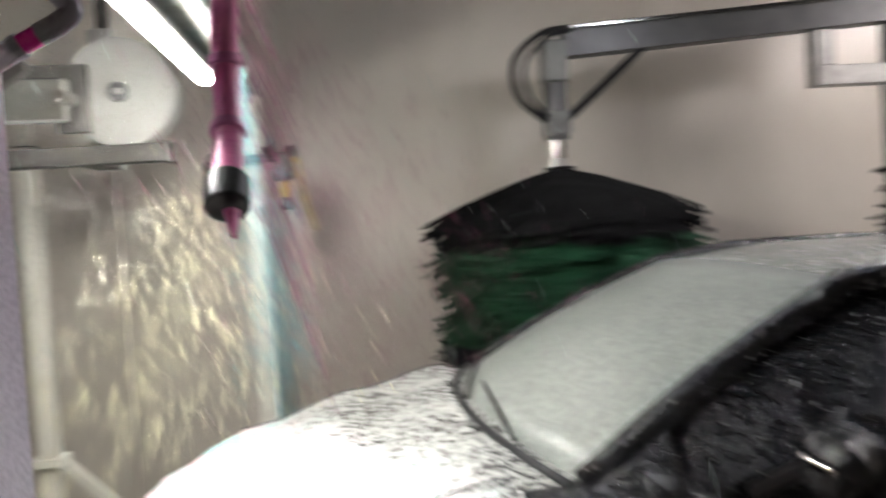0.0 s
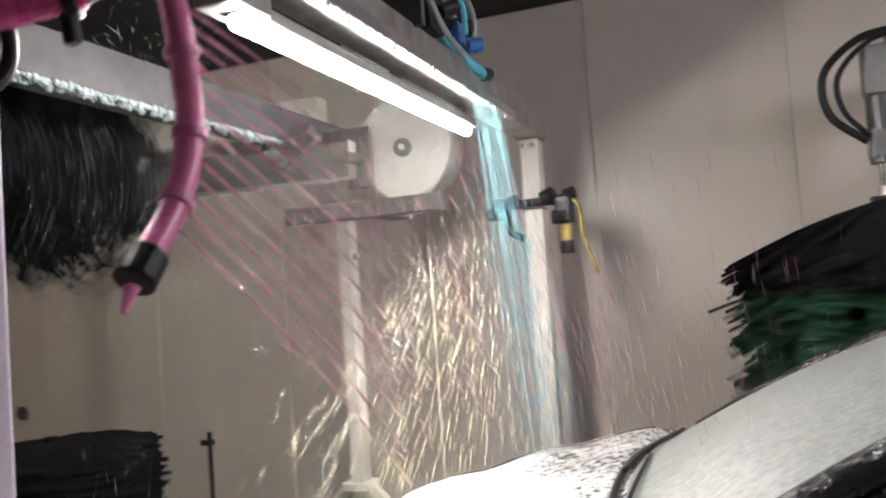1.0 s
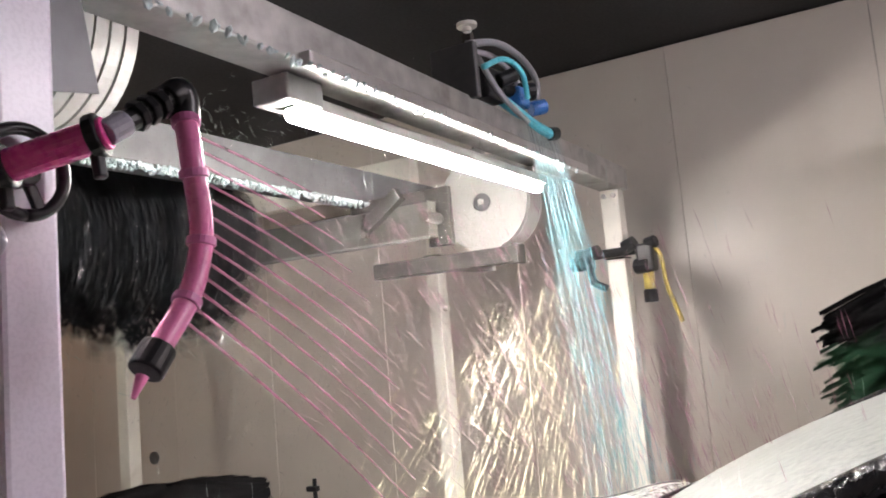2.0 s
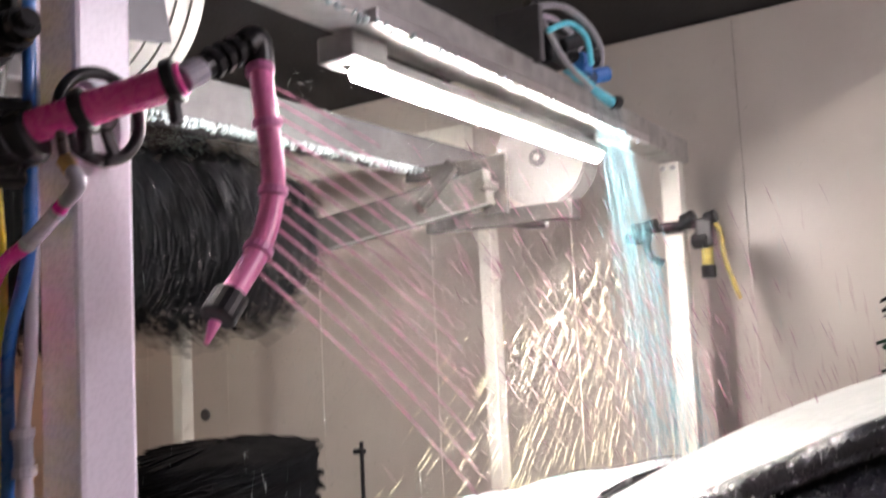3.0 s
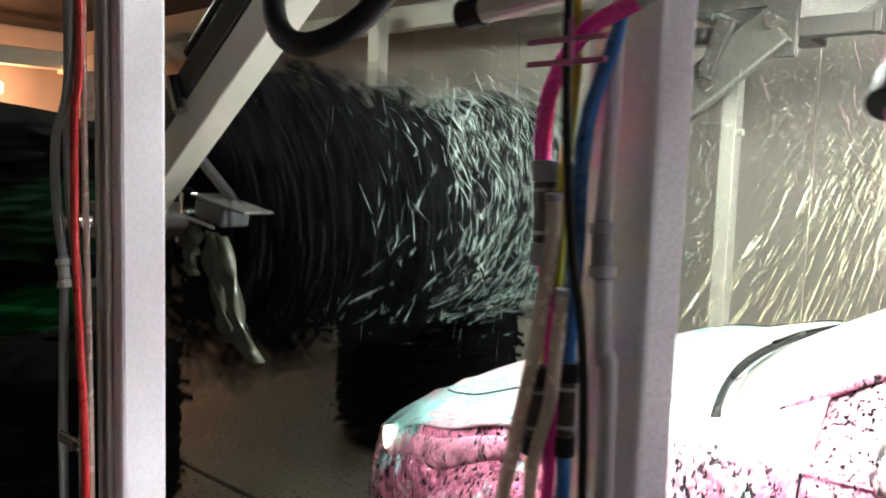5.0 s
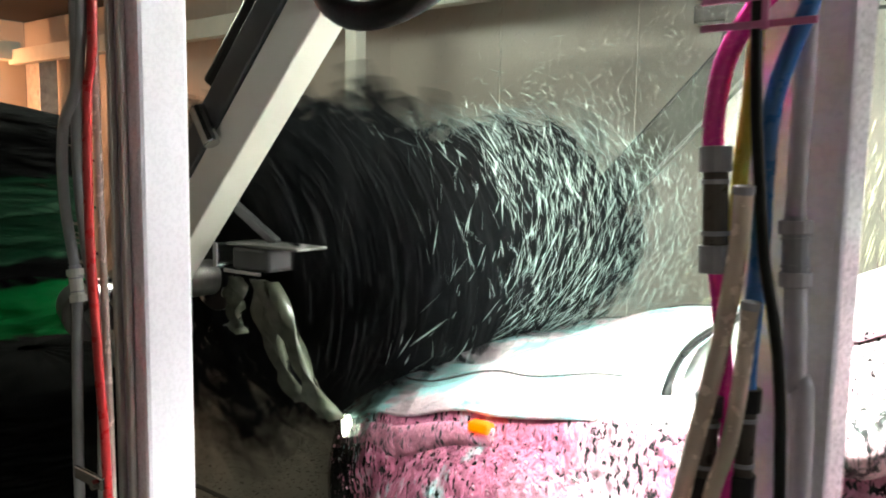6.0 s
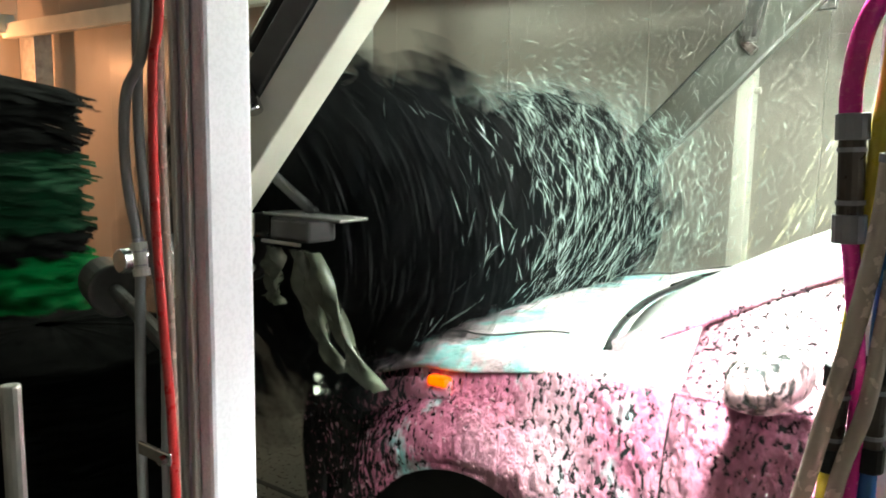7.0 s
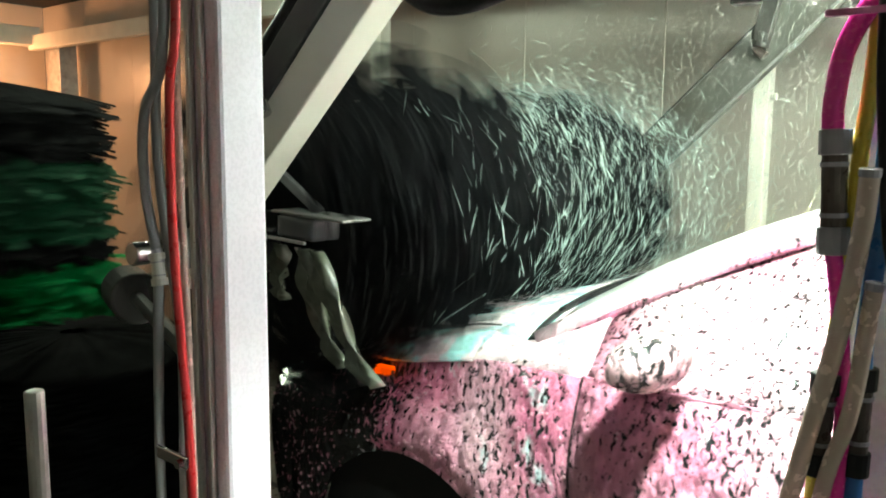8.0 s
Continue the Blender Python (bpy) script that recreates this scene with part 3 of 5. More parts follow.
hose("pink_hose", "bright magenta hose looping into a grey coupling", [(-0.53, 1.09, 1.699), (-0.597, 1.09, 1.672), (-0.635, 1.09, 1.62), (-0.645, 1.09, 1.565), (-0.644, 1.09, 1.527)], 0.0095, M_MAGENTA)
coupling("dark valve coupling with grey collars on the magenta hose", (-0.642, 1.09, 1.532), (-0.637, 1.09, 1.425), 0.0115, M_BROWNCONN, M_GREYCONN)
hose("pink_hose", "bright magenta hose hanging below its coupling", [(-0.637, 1.09, 1.43), (-0.628, 1.09, 1.371), (-0.622, 1.09, 1.32), (-0.617, 1.09, 1.25), (-0.622, 1.09, 1.0), (-0.62, 1.09, 0.3)], 0.0075, M_MAGENTA)
hose("yellow_hose", "yellow hose running down the column side", [(-0.648, 1.10, 2.35), (-0.645, 1.10, 1.95), (-0.618, 1.10, 1.70), (-0.616, 1.10, 1.60), (-0.622, 1.10, 1.515), (-0.625, 1.10, 1.422), (-0.634, 1.10, 1.30)], 0.0075, M_YELLOW)
hose("blue_hose", "blue hose running down the column side", [(-0.56, 1.11, 2.35), (-0.563, 1.11, 1.9), (-0.566, 1.11, 1.70), (-0.597, 1.10, 1.575), (-0.601, 1.10, 1.44), (-0.606, 1.10, 1.34), (-0.604, 1.10, 1.30)], 0.0085, M_BLUE)
hose("black_cable", "black cable hanging along the white column", [(-0.60, 1.07, 2.3), (-0.607, 1.07, 1.70), (-0.592, 1.07, 1.468), (-0.563, 1.07, 1.233), (-0.555, 1.07, 0.4)], 0.0052, M_BLACK, "cable")
hose("clear_hose", "milky clear hose beside the column", [(-0.575, 1.125, 2.3), (-0.578, 1.12, 1.65), (-0.574, 1.104, 1.47)], 0.0085, M_CLEAR)
coupling("pale grey coupling on the clear hose", (-0.573, 1.103, 1.470), (-0.570, 1.103, 1.416), 0.0112, M_GREYCONN, M_CLEAR)
hose("clear_hose", "milky clear hose below its coupling", [(-0.570, 1.103, 1.418), (-0.565, 1.104, 1.33), (-0.556, 1.105, 1.237), (-0.555, 1.105, 0.4)], 0.0095, M_CLEAR)
hose("tan_hose", "milky tan hose slanting down the column", [(-0.604, 1.055, 1.50), (-0.608, 1.06, 1.443), (-0.622, 1.06, 1.341), (-0.647, 1.06, 1.212), (-0.69, 1.06, 0.95), (-0.72, 1.06, 0.3)], 0.0085, M_TAN)
hose("tan_hose", "second milky tan hose slanting down the column", [(-0.595, 1.065, 1.40), (-0.607, 1.07, 1.28), (-0.628, 1.07, 1.18), (-0.65, 1.07, 0.9), (-0.66, 1.07, 0.3)], 0.0075, M_TAN)
coupling("black screw coupling under the yellow hose", (-0.633, 1.083, 1.305), (-0.636, 1.083, 1.212), 0.0105, M_BROWNCONN, M_BLACKPL)
coupling("black screw coupling under the blue hose", (-0.605, 1.10, 1.312), (-0.606, 1.10, 1.214), 0.0105, M_BROWNCONN, M_BLACKPL)
hose("yellow_hose", "yellow hose end below the black coupling", [(-0.636, 1.083, 1.22), (-0.64, 1.083, 1.0), (-0.64, 1.083, 0.3)], 0.0075, M_YELLOW)
hose("blue_hose", "blue hose end below the black coupling", [(-0.606, 1.10, 1.22), (-0.603, 1.10, 1.0), (-0.60, 1.10, 0.3)], 0.0085, M_BLUE)
ties = thing("cable_tie", "faded pink cable ties round the hoses", "cable tie")
for z in (1.634, 1.657):
    part("tie", boxed(-0.652, 1.062, z, -0.556, 1.066, z + 0.006, 0.001), M_PURPLEPL, ties)
part("tie", boxed(-0.60, 1.060, 1.632, -0.594, 1.064, 1.68, 0.001), M_PURPLEPL, ties)

hose("black_hose", "wet black hose hanging in a loop between the columns", [(-1.40, 1.30, 2.35), (-1.36, 1.26, 1.95), (-1.28, 1.20, 1.77), (-1.16, 1.18, 1.715), (-1.03, 1.20, 1.77), (-0.93, 1.24, 1.95), (-0.90, 1.28, 2.35)], 0.020, M_BLACK)
hose("black_hose", "black hose dropping behind the foam feed", [(-0.80, 1.25, 2.4), (-0.83, 1.2, 1.95), (-0.88, 1.18, 1.86), (-1.0, 1.2, 1.9)], 0.012, M_BLACK)
lance = thing("spray_lance", "pale plastic spray lance with black grip", "spray lance")
part("barrel", rodded((-0.625, 1.085, 1.715), (-0.735, 1.085, 1.706), 0.012, 0.015, 14), M_WHITEPL, lance)
part("grip", rodded((-0.73, 1.085, 1.7065), (-0.765, 1.085, 1.703), 0.018, n=14, bevel=0.003), M_BLACKPL, lance)

hose("black_tube", "black plastic tube slanting towards the hose bundle", [(-0.83, 1.12, 1.99), (-0.77, 1.10, 1.90), (-0.71, 1.10, 1.855), (-0.63, 1.10, 1.835)], 0.009, M_BLACKPL)
hose("black_cable", "black cable sagging behind the valve body", [(-0.86, 1.16, 1.93), (-0.78, 1.13, 1.865), (-0.68, 1.11, 1.85), (-0.61, 1.09, 1.84)], 0.007, M_BLACK, "cable")
hose("clear_hose", "short clear hose behind the valve manifold", [(-0.70, 1.12, 2.05), (-0.675, 1.10, 1.96), (-0.66, 1.09, 1.87)], 0.010, M_CLEAR)

# hoses along the second column
hose("red_hose", "red hose along the second white column", [(-1.525, 0.98, 2.3), (-1.533, 0.98, 1.726), (-1.556, 0.98, 1.603), (-1.562, 0.98, 1.387), (-1.549, 0.98, 1.208), (-1.532, 0.98, 0.948), (-1.53, 0.98, 0.2)], 0.0075, M_RED)
hose("grey_hose", "grey hose bowing out from the second column", [(-1.53, 0.97, 2.2), (-1.551, 0.97, 1.686), (-1.622, 0.975, 1.562), (-1.638, 0.98, 1.45), (-1.61, 0.98, 1.34)], 0.0085, M_GREYHOSE)
hose("grey_hose", "grey hose below its white coupling", [(-1.605, 0.98, 1.33), (-1.62, 0.98, 1.1), (-1.624, 0.98, 0.9), (-1.62, 0.98, 0.2)], 0.0085, M_GREYHOSE)
coupling("white coupling on a grey hose", (-1.608, 0.978, 1.338), (-1.600, 0.978, 1.290), 0.0105, M_WHITEPL, M_WHITEPL)
hose("dark_hose", "dark blue-grey hose along the second column", [(-1.62, 1.0, 2.3), (-1.624, 1.0, 1.738), (-1.629, 1.0, 1.472), (-1.58, 1.0, 1.199), (-1.585, 1.0, 0.9), (-1.58, 1.0, 0.2)], 0.0085, M_GREYHOSE)
hose("tan_hose", "thin tan hose behind the red one", [(-1.575, 1.005, 2.2), (-1.575, 1.005, 1.5), (-1.565, 1.005, 1.1), (-1.56, 1.005, 0.3)], 0.006, M_TAN)
cl = thing("pipe_clip", "chrome pipe clips on the second column", "pipe clip")
for z in (1.86, 1.0):
    part("clip", boxed(-1.61, 0.965, z, -1.525, 0.972, z + 0.022, 0.003), M_CHROME, cl)
    part("screw", rodded((-1.535, 0.966, z + 0.011), (-1.535, 0.955, z + 0.011), 0.008, n=6), M_CHROME, cl)
stub = tagged(part("stub_pole", rodded((-1.45, 0.71, 0.0), (-1.45, 0.71, 1.21), 0.012, n=14, bevel=0.003), M_STEEL, None, "short grey steel pole standing on the floor"), category="pole")

# ---- far-side fittings ----
cy = thing("cyan_nozzle", "cyan soap nozzle cluster on top of the crossbeam", "spray nozzle")
part("pipe", tubed([(-0.66, 2.93, 2.42), (-0.645, 3.08, 2.385), (-0.63, 3.22, 2.35), (-0.62, 3.36, 2.335)], 0.02, 14), M_CYANPIPE, cy, "cyan curved pipe", smooth=True)
part("end_cap", rodded((-0.622, 3.345, 2.335), (-0.615, 3.40, 2.345), 0.026, n=16, bevel=0.003), M_BLACKPL, cy)
part("valve", boxed(-0.70, 3.10, 2.40, -0.62, 3.19, 2.47, 0.008), M_BLUE, cy, "blue valve")
part("body", boxed(-0.73, 2.86, 2.38, -0.63, 3.0, 2.49, 0.01), M_BLACKPL, cy)
for k, (y, z, rr) in enumerate(((3.02, 2.50, 0.030), (3.10, 2.46, 0.024), (3.20, 2.47, 0.034), (3.25, 2.41, 0.028), (2.95, 2.44, 0.026))):
    part("fitting", rodded((-0.70 + 0.02 * k, y - 0.02, z), (-0.66 + 0.02 * k, y + 0.03, z - 0.02 + 0.012 * k), rr, n=14, bevel=0.005), M_BLUE if k == 3 else M_BLACKPL, cy)
part("loop_hose", tubed([(-0.63, 2.74, 2.52), (-0.60, 2.90, 2.56), (-0.60, 3.10, 2.56), (-0.61, 3.24, 2.52), (-0.62, 3.26, 2.44)], 0.012, 10), M_GREYHOSE, cy, smooth=True)
part("loop_hose", tubed([(-0.59, 2.76, 2.44), (-0.58, 2.90, 2.50), (-0.58, 3.04, 2.49), (-0.60, 3.12, 2.42)], 0.010, 10), M_CYANPIPE, cy, smooth=True)
part("bracket", boxed(-0.76, 2.72, 2.34, -0.60, 2.75, 2.52, 0.004), M_DARKSTEEL, cy)
part("guard_hose", tubed([(-0.66, 2.74, 2.50), (-0.66, 2.95, 2.55), (-0.66, 3.15, 2.53), (-0.66, 3.22, 2.44)], 0.011, 10), M_CLEAR, cy, smooth=True)
part("guard_hose", tubed([(-0.60, 2.74, 2.47), (-0.60, 2.9, 2.38), (-0.60, 3.1, 2.33)], 0.010, 10), M_GREYHOSE, cy, smooth=True)

vl = thing("post_valve", "black valve set with a yellow hose on the far post", "valve")
part("arm", rodded((-0.86, 4.20, 1.925), (-0.49, 4.18, 1.93), 0.022, n=12), M_BLACKPL, vl)
part("valve", boxed(-0.57, 4.14, 1.82, -0.49, 4.22, 1.95, 0.012), M_BLACKPL, vl)
part("valve", boxed(-0.87, 4.15, 1.86, -0.79, 4.23, 1.96, 0.012), M_BLACKPL, vl)
part("strainer", rodded((-0.53, 4.18, 1.82), (-0.53, 4.18, 1.74), 0.026, n=14, bevel=0.004), M_DULLYELLOW, vl, "yellow strainer")
part("strainer_cap", rodded((-0.53, 4.18, 1.74), (-0.53, 4.18, 1.68), 0.032, n=14, bevel=0.006), M_BLACKPL, vl)
for k, (x, z, rr, ln) in enumerate(((-0.86, 1.90, 0.034, 0.06), (-0.77, 1.945, 0.030, 0.05), (-0.60, 1.95, 0.034, 0.06), (-0.55, 1.86, 0.036, 0.07), (-0.50, 1.955, 0.030, 0.05))):
    part("fitting", rodded((x - ln / 2, 4.17, z - 0.01), (x + ln / 2, 4.16, z + 0.012 * (k % 3 - 1)), rr, n=12, bevel=0.006), M_BLACKPL, vl)
part("elbow", tubed([(-0.80, 4.16, 1.88), (-0.78, 4.14, 1.80), (-0.72, 4.15, 1.76)], 0.018, 10), M_BLACKPL, vl, smooth=True)
part("hose", tubed([(-0.49, 4.17, 1.93), (-0.462, 4.17, 1.88), (-0.45, 4.17, 1.75), (-0.40, 4.17, 1.58)], 0.010, 10), M_DULLYELLOW, vl, "yellow hose", smooth=True)

wm = thing("wall_socket", "small dark round socket on the panel wall", "wall socket", pose(-4.76, 4.898, 0.86))
part("plate", rodded((0, 0, 0), (0, -0.02, 0), 0.05, n=20, bevel=0.005), M_DARKSTEEL, wm)
sp = thing("marker_pole", "thin black pole with clamps by the far wall", "pole", pose(-2.55, 4.15, 0))
part("pole", rodded((0, 0, 0), (0, 0, 0.872), 0.013, n=10), M_BLACKPL, sp)
for z in (0.80, 0.46):
    part("clamp", boxed(-0.05, -0.02, z, 0.02, 0.02, z + 0.03, 0.004), M_BLACKPL, sp)
tall = tagged(part("tall_post", boxed(-4.28, 4.20, 0, -4.18, 4.30, 2.6, 0.005), M_POST, None, "cream tall post along the far side"), category="post")
bgp = tagged(part("tall_post", boxed(-9.7, 4.55, 0, -9.4, 4.75, 2.7, 0.006), M_STEEL, None, "grey steel post near the tunnel end"), category="post")
bgb = tagged(part("overhead_beam", boxed(-9.8, 4.4, 2.50, -1.9, 4.5, 2.66, 0.006), M_POST, None, "pale green-grey overhead beam along the far side"), category="beam")
bgb2 = tagged(part("overhead_beam", boxed(-9.9, -1.2, 2.55, -9.7, 4.5, 2.75, 0.006), M_POST, None, "pale overhead beam across the tunnel end"), category="beam")


# ---- swing arms ----
HINGE_X, HINGE_Z, ARM = -1.25, 2.12, 1.25


def swing_arm(label, y, w, paint, eye):
    """An arm that hangs on its hinge and points along -x at rest angle 0."""
    t = thing("swing_arm", label, "swing arm", pose(HINGE_X, y, HINGE_Z), group="brush swing arms")
    a, b = Vector((0, 0, 0)), Vector((-ARM - 0.12, 0, 0))
    part("tube", beam(bmesh.new(), a, b, w, w * 1.2), paint, t, "square arm tube")
    off = Vector((0, 0, w * 1.12))
    part("cover", beam(bmesh.new(), a + off, b + off, w * 1.1, w * 0.9), M_DARKSTEEL, t, "dark grey cover")
    part("cylinder", rodded(a + off * 1.9, a.lerp(b, 0.55) + off * 1.9, 0.022, n=14), M_BLACKPL, t, "black air cylinder")
    p = a.lerp(b, 0.57) + off * 1.2 + Vector((0, -0.06, 0))
    if eye:
        part("cylinder_eye", rodded(p, p + Vector((-0.02, 0, -0.09)), 0.018, n=12, bevel=0.003), M_CHROME, t, "chrome cylinder eye")
    part("hinge", boxed(a.x - 0.09, a.y - 0.09, a.z - 0.03, a.x + 0.09, a.y + 0.09, a.z + 0.05, 0.01), M_DARKSTEEL, t)
    return t


near_arm = swing_arm("pale diagonal swing arm with a dark air cylinder", 1.44, 0.075, M_POST, True)
far_arm = thing("swing_arm", "pale stained swing arm hanging on the far portal, darkened for shade", "swing arm", pose(HINGE_X, 3.50, HINGE_Z), group="brush swing arms")
part("tube", boxed(-ARM - 0.12, -0.035, -0.085, 0.0, 0.035, 0.075, 0.006), M_ARM_SHADE, far_arm, "pale stained box arm, its shade put into the colour")
part("edge_rail", boxed(-ARM - 0.10, -0.044, -0.092, 0.0, -0.036, -0.080, 0.002), M_GREYSTEEL, far_arm, "pale lower edge")
part("top_seam", boxed(-ARM - 0.10, -0.041, 0.066, 0.0, -0.036, 0.073), M_BLACKPL, far_arm, "dark seam along the top")
part("cylinder", beam(bmesh.new(), (-0.30, -0.065, 0.0), (-0.12, -0.065, 0.12), 0.045, 0.06), M_SHADE_STEEL, far_arm, "dark air cylinder")
part("cylinder_rod", rodded((-0.315, -0.06, -0.012), (-0.27, -0.06, 0.02), 0.030, n=14, bevel=0.004), M_SHADE_STEEL, far_arm)
part("clevis", boxed(-0.345, -0.060, -0.050, -0.31, -0.036, 0.01, 0.004), M_BROWNCONN, far_arm, "rust-brown clevis")
fb = thing("arm_bracket", "grey bracket carrying the far swing arm", "bracket")
part("plate", boxed(-1.31, 3.545, 2.00, -1.19, 3.575, 2.26, 0.005), M_SHADE_STEEL, fb)
part("pin", rodded((-1.25, 3.42, 2.12), (-1.25, 3.60, 2.12), 0.025, n=14), M_SHADE_STEEL, fb)
part("stay", boxed(-1.72, 3.545, 2.20, -1.31, 3.575, 2.26, 0.003), M_SHADE_STEEL, fb)
nb = thing("arm_bracket", "grey bracket carrying the near swing arm", "bracket")
part("plate", boxed(-1.66, 1.56, 2.08, -1.20, 1.62, 2.16, 0.005), M_STEEL, nb)
part("pin", rodded((-1.25, 1.42, 2.12), (-1.25, 1.62, 2.12), 0.025, n=14), M_STEEL, nb)
part("stay", boxed(-1.72, 1.56, 2.08, -1.66, 1.62, 2.26, 0.003), M_STEEL, nb)


# brush motor on the near arm, with a torn plastic sheet hanging from it
level = pose(-0.975, 0.10, -0.19, 0, 46, 0)


def levelled(bm):
    bmesh.ops.transform(bm, matrix=level, verts=bm.verts[:])
    return bm


part("motor_plate", levelled(boxed(-0.15, -0.04, 0.035, 0.10, 0.05, 0.042, 0.003)), M_GREYSTEEL, near_arm, "dull aluminium motor plate")
part("motor_case", levelled(boxed(-0.13, -0.038, -0.02, 0.0, 0.05, 0.033, 0.008)), M_DARKSTEEL, near_arm, "dark motor case")
part("motor_rim", levelled(boxed(-0.15, -0.048, -0.028, -0.02, -0.040, -0.020, 0.002)), M_ALU, near_arm)
part("motor_lug", levelled(boxed(-0.19, -0.05, -0.02, -0.172, 0.0, 0.04, 0.003)), M_CHROME, near_arm)
part("hanger", levelled(beam(bmesh.new(), (-0.05, 0.03, 0.04), (-0.20, -0.03, 0.17), 0.03, 0.02)), M_DARKSTEEL, near_arm)
part("axle_cap", rodded((-ARM, -0.12, 0), (-ARM, -0.04, 0), 0.05, n=20, bevel=0.006), M_STEEL, near_arm, "steel axle cap")
sr = random.Random(17)
for x0, x1, zl, lean in ((-0.13, -0.08, 0.13, 0.02), (-0.05, 0.01, 0.25, 0.14), (0.0, 0.05, 0.27, 0.20)):
    rows = []
    for k in range(13):
        f = k / 12
        rows.append([Vector((x0 + (x1 - x0) * g / 5 * (1 - 0.35 * f) + lean * f ** 1.3 + 0.006 * math.sin(9 * f + g), -0.05 + 0.016 * math.sin(2.6 * g + 7 * f) + sr.uniform(-0.003, 0.003), -0.035 - zl * f)) for g in range(6)])
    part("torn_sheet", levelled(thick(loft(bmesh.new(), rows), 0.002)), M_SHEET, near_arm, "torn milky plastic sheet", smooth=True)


# ---- brushes ----
def bristle_ring(r, z, R, droop, count, width, r0, seg=4, sag=0.03, curl=0.0, splay=0.02, even=0.86, lobes=0.0):
    """A ring of long flat foam strips that spring from the shaft and fall towards their ends."""
    vs, fs = [], []
    for i in range(count):
        a = 2 * math.pi * (i + r.uniform(-0.45, 0.45)) / count
        length = R * (r.uniform(even, 1.02) if r.random() < 0.8 else r.uniform(0.6, 1.10))
        length *= 1 + lobes * (math.sin(3 * a + 9 * z) + 0.6 * math.sin(7 * a - 23 * z))
        tilt, bend = r.uniform(-splay, splay), r.uniform(-0.14, 0.14) + curl * r.uniform(0.5, 1.3)
        w = width * r.uniform(0.7, 1.25)
        base = len(vs)
        for k in range(seg + 1):
            f = k / seg
            rad = r0 + (length - r0) * f
            zz = z - droop * f ** 1.15 + tilt * f - sag * r.uniform(0.2, 1.0) * f ** 3
            aa = a + bend * f * f
            c, s = math.cos(aa), math.sin(aa)
            ww = w * (0.35 + 0.65 * f) / 2
            for dx, dz in ((-ww, 0.0), (0.0, 0.006), (ww, 0.0), (0.0, -0.006)):
                vs.append((rad * c - dx * s, rad * s + dx * c, zz + dz + dx * 0.35))
        for k in range(seg):
            b = base + 4 * k
            for j in range(4):
                fs.append((b + j, b + (j + 1) % 4, b + 4 + (j + 1) % 4, b + 4 + j))
        b = base + 4 * seg
        fs.append((b, b + 1, b + 2, b + 3))
    me = bpy.data.meshes.new("bristles")
    me.from_pydata(vs, [], fs)
    return me


def brush(label, x, y, top, bottom, R, droop, bands, seed, count=130, step=0.05, width=0.045, group="rotary brushes", sag=0.03):
    """An upright rotary brush. bands: (share of the height from the top, material)."""
    r = random.Random(seed)
    t = thing("rotary_brush", label, "car wash brush", pose(x, y, 0), group)
    part("shaft", rodded((0, 0, 0.0), (0, 0, top + 0.06), 0.045, n=16, bevel=0.004), M_STEEL, t)
    part("top_plate", rodded((0, 0, top + 0.005), (0, 0, top + 0.02), 0.075, n=20, bevel=0.003), M_BLACKPL, t)
    part("core", rodded((0, 0, bottom), (0, 0, top - 0.02), 0.11, n=20), M_BR_BLACK, t)
    n = int((top - bottom) / step)
    for i in range(n):
        f = (i + 0.5) / n
        m = next((mm for share, mm in bands if f <= share), bands[-1][1])
        me = bristle_ring(r, top - i * step, R * (r.uniform(0.94, 1.03) if i else 1.0), droop, count, width, 0.05, sag=sag)
        me.materials.append(m)
        ob = new("bristle_ring", me)
        ob.parent = t
    return t


GREEN_BANDS = [(0.22, M_BR_BLACK), (0.50, M_BR_GREEN), (0.60, M_BR_BLACK), (0.80, M_BR_LIME), (1.0, M_BR_BLACK)]
side_brush = brush("black and green side brush hanging from a steel arm", 0.79, 4.22, 1.79, 0.25, 0.66, 0.22, [(0.11, M_BR_BLACK), (0.40, M_BR_GREEN), (1.0, M_BR_DARK)], 11)
back_brush = brush("black and green side brush further along the tunnel", -5.55, 2.15, 1.86, 0.25, 0.80, 0.14, GREEN_BANDS, 12)
top_brush = thing("top_brush", "big wet black top brush turning on the car bonnet", "car wash brush", pose(-2.48, 0, 1.885))
part("axle", rodded((0, 1.24, 0), (0, 3.56, 0), 0.028, n=16, bevel=0.004), M_CHROME, top_brush, "shiny steel axle")
part("core", rodded((0, 1.62, 0), (0, 3.36, 0), 0.10, n=20), M_BR_BLACK, top_brush)
for yy in (1.60, 3.37):
    part("end_plate", rodded((0, yy - 0.008, 0), (0, yy + 0.008, 0), 0.09, n=24, bevel=0.003), M_BLACKPL, top_brush)
part("axle_sleeve", rodded((0, 1.46, 0), (0, 1.585, 0), 0.046, n=20, bevel=0.004), M_STEEL, top_brush, "grey steel sleeve")
for k in range(4):
    part("flange_bolt", rodded((0.066 * math.cos(k * math.pi / 2), 1.578, 0.066 * math.sin(k * math.pi / 2)), (0.066 * math.cos(k * math.pi / 2), 1.594, 0.066 * math.sin(k * math.pi / 2)), 0.010, n=6), M_CHROME, top_brush)
tr = random.Random(13)
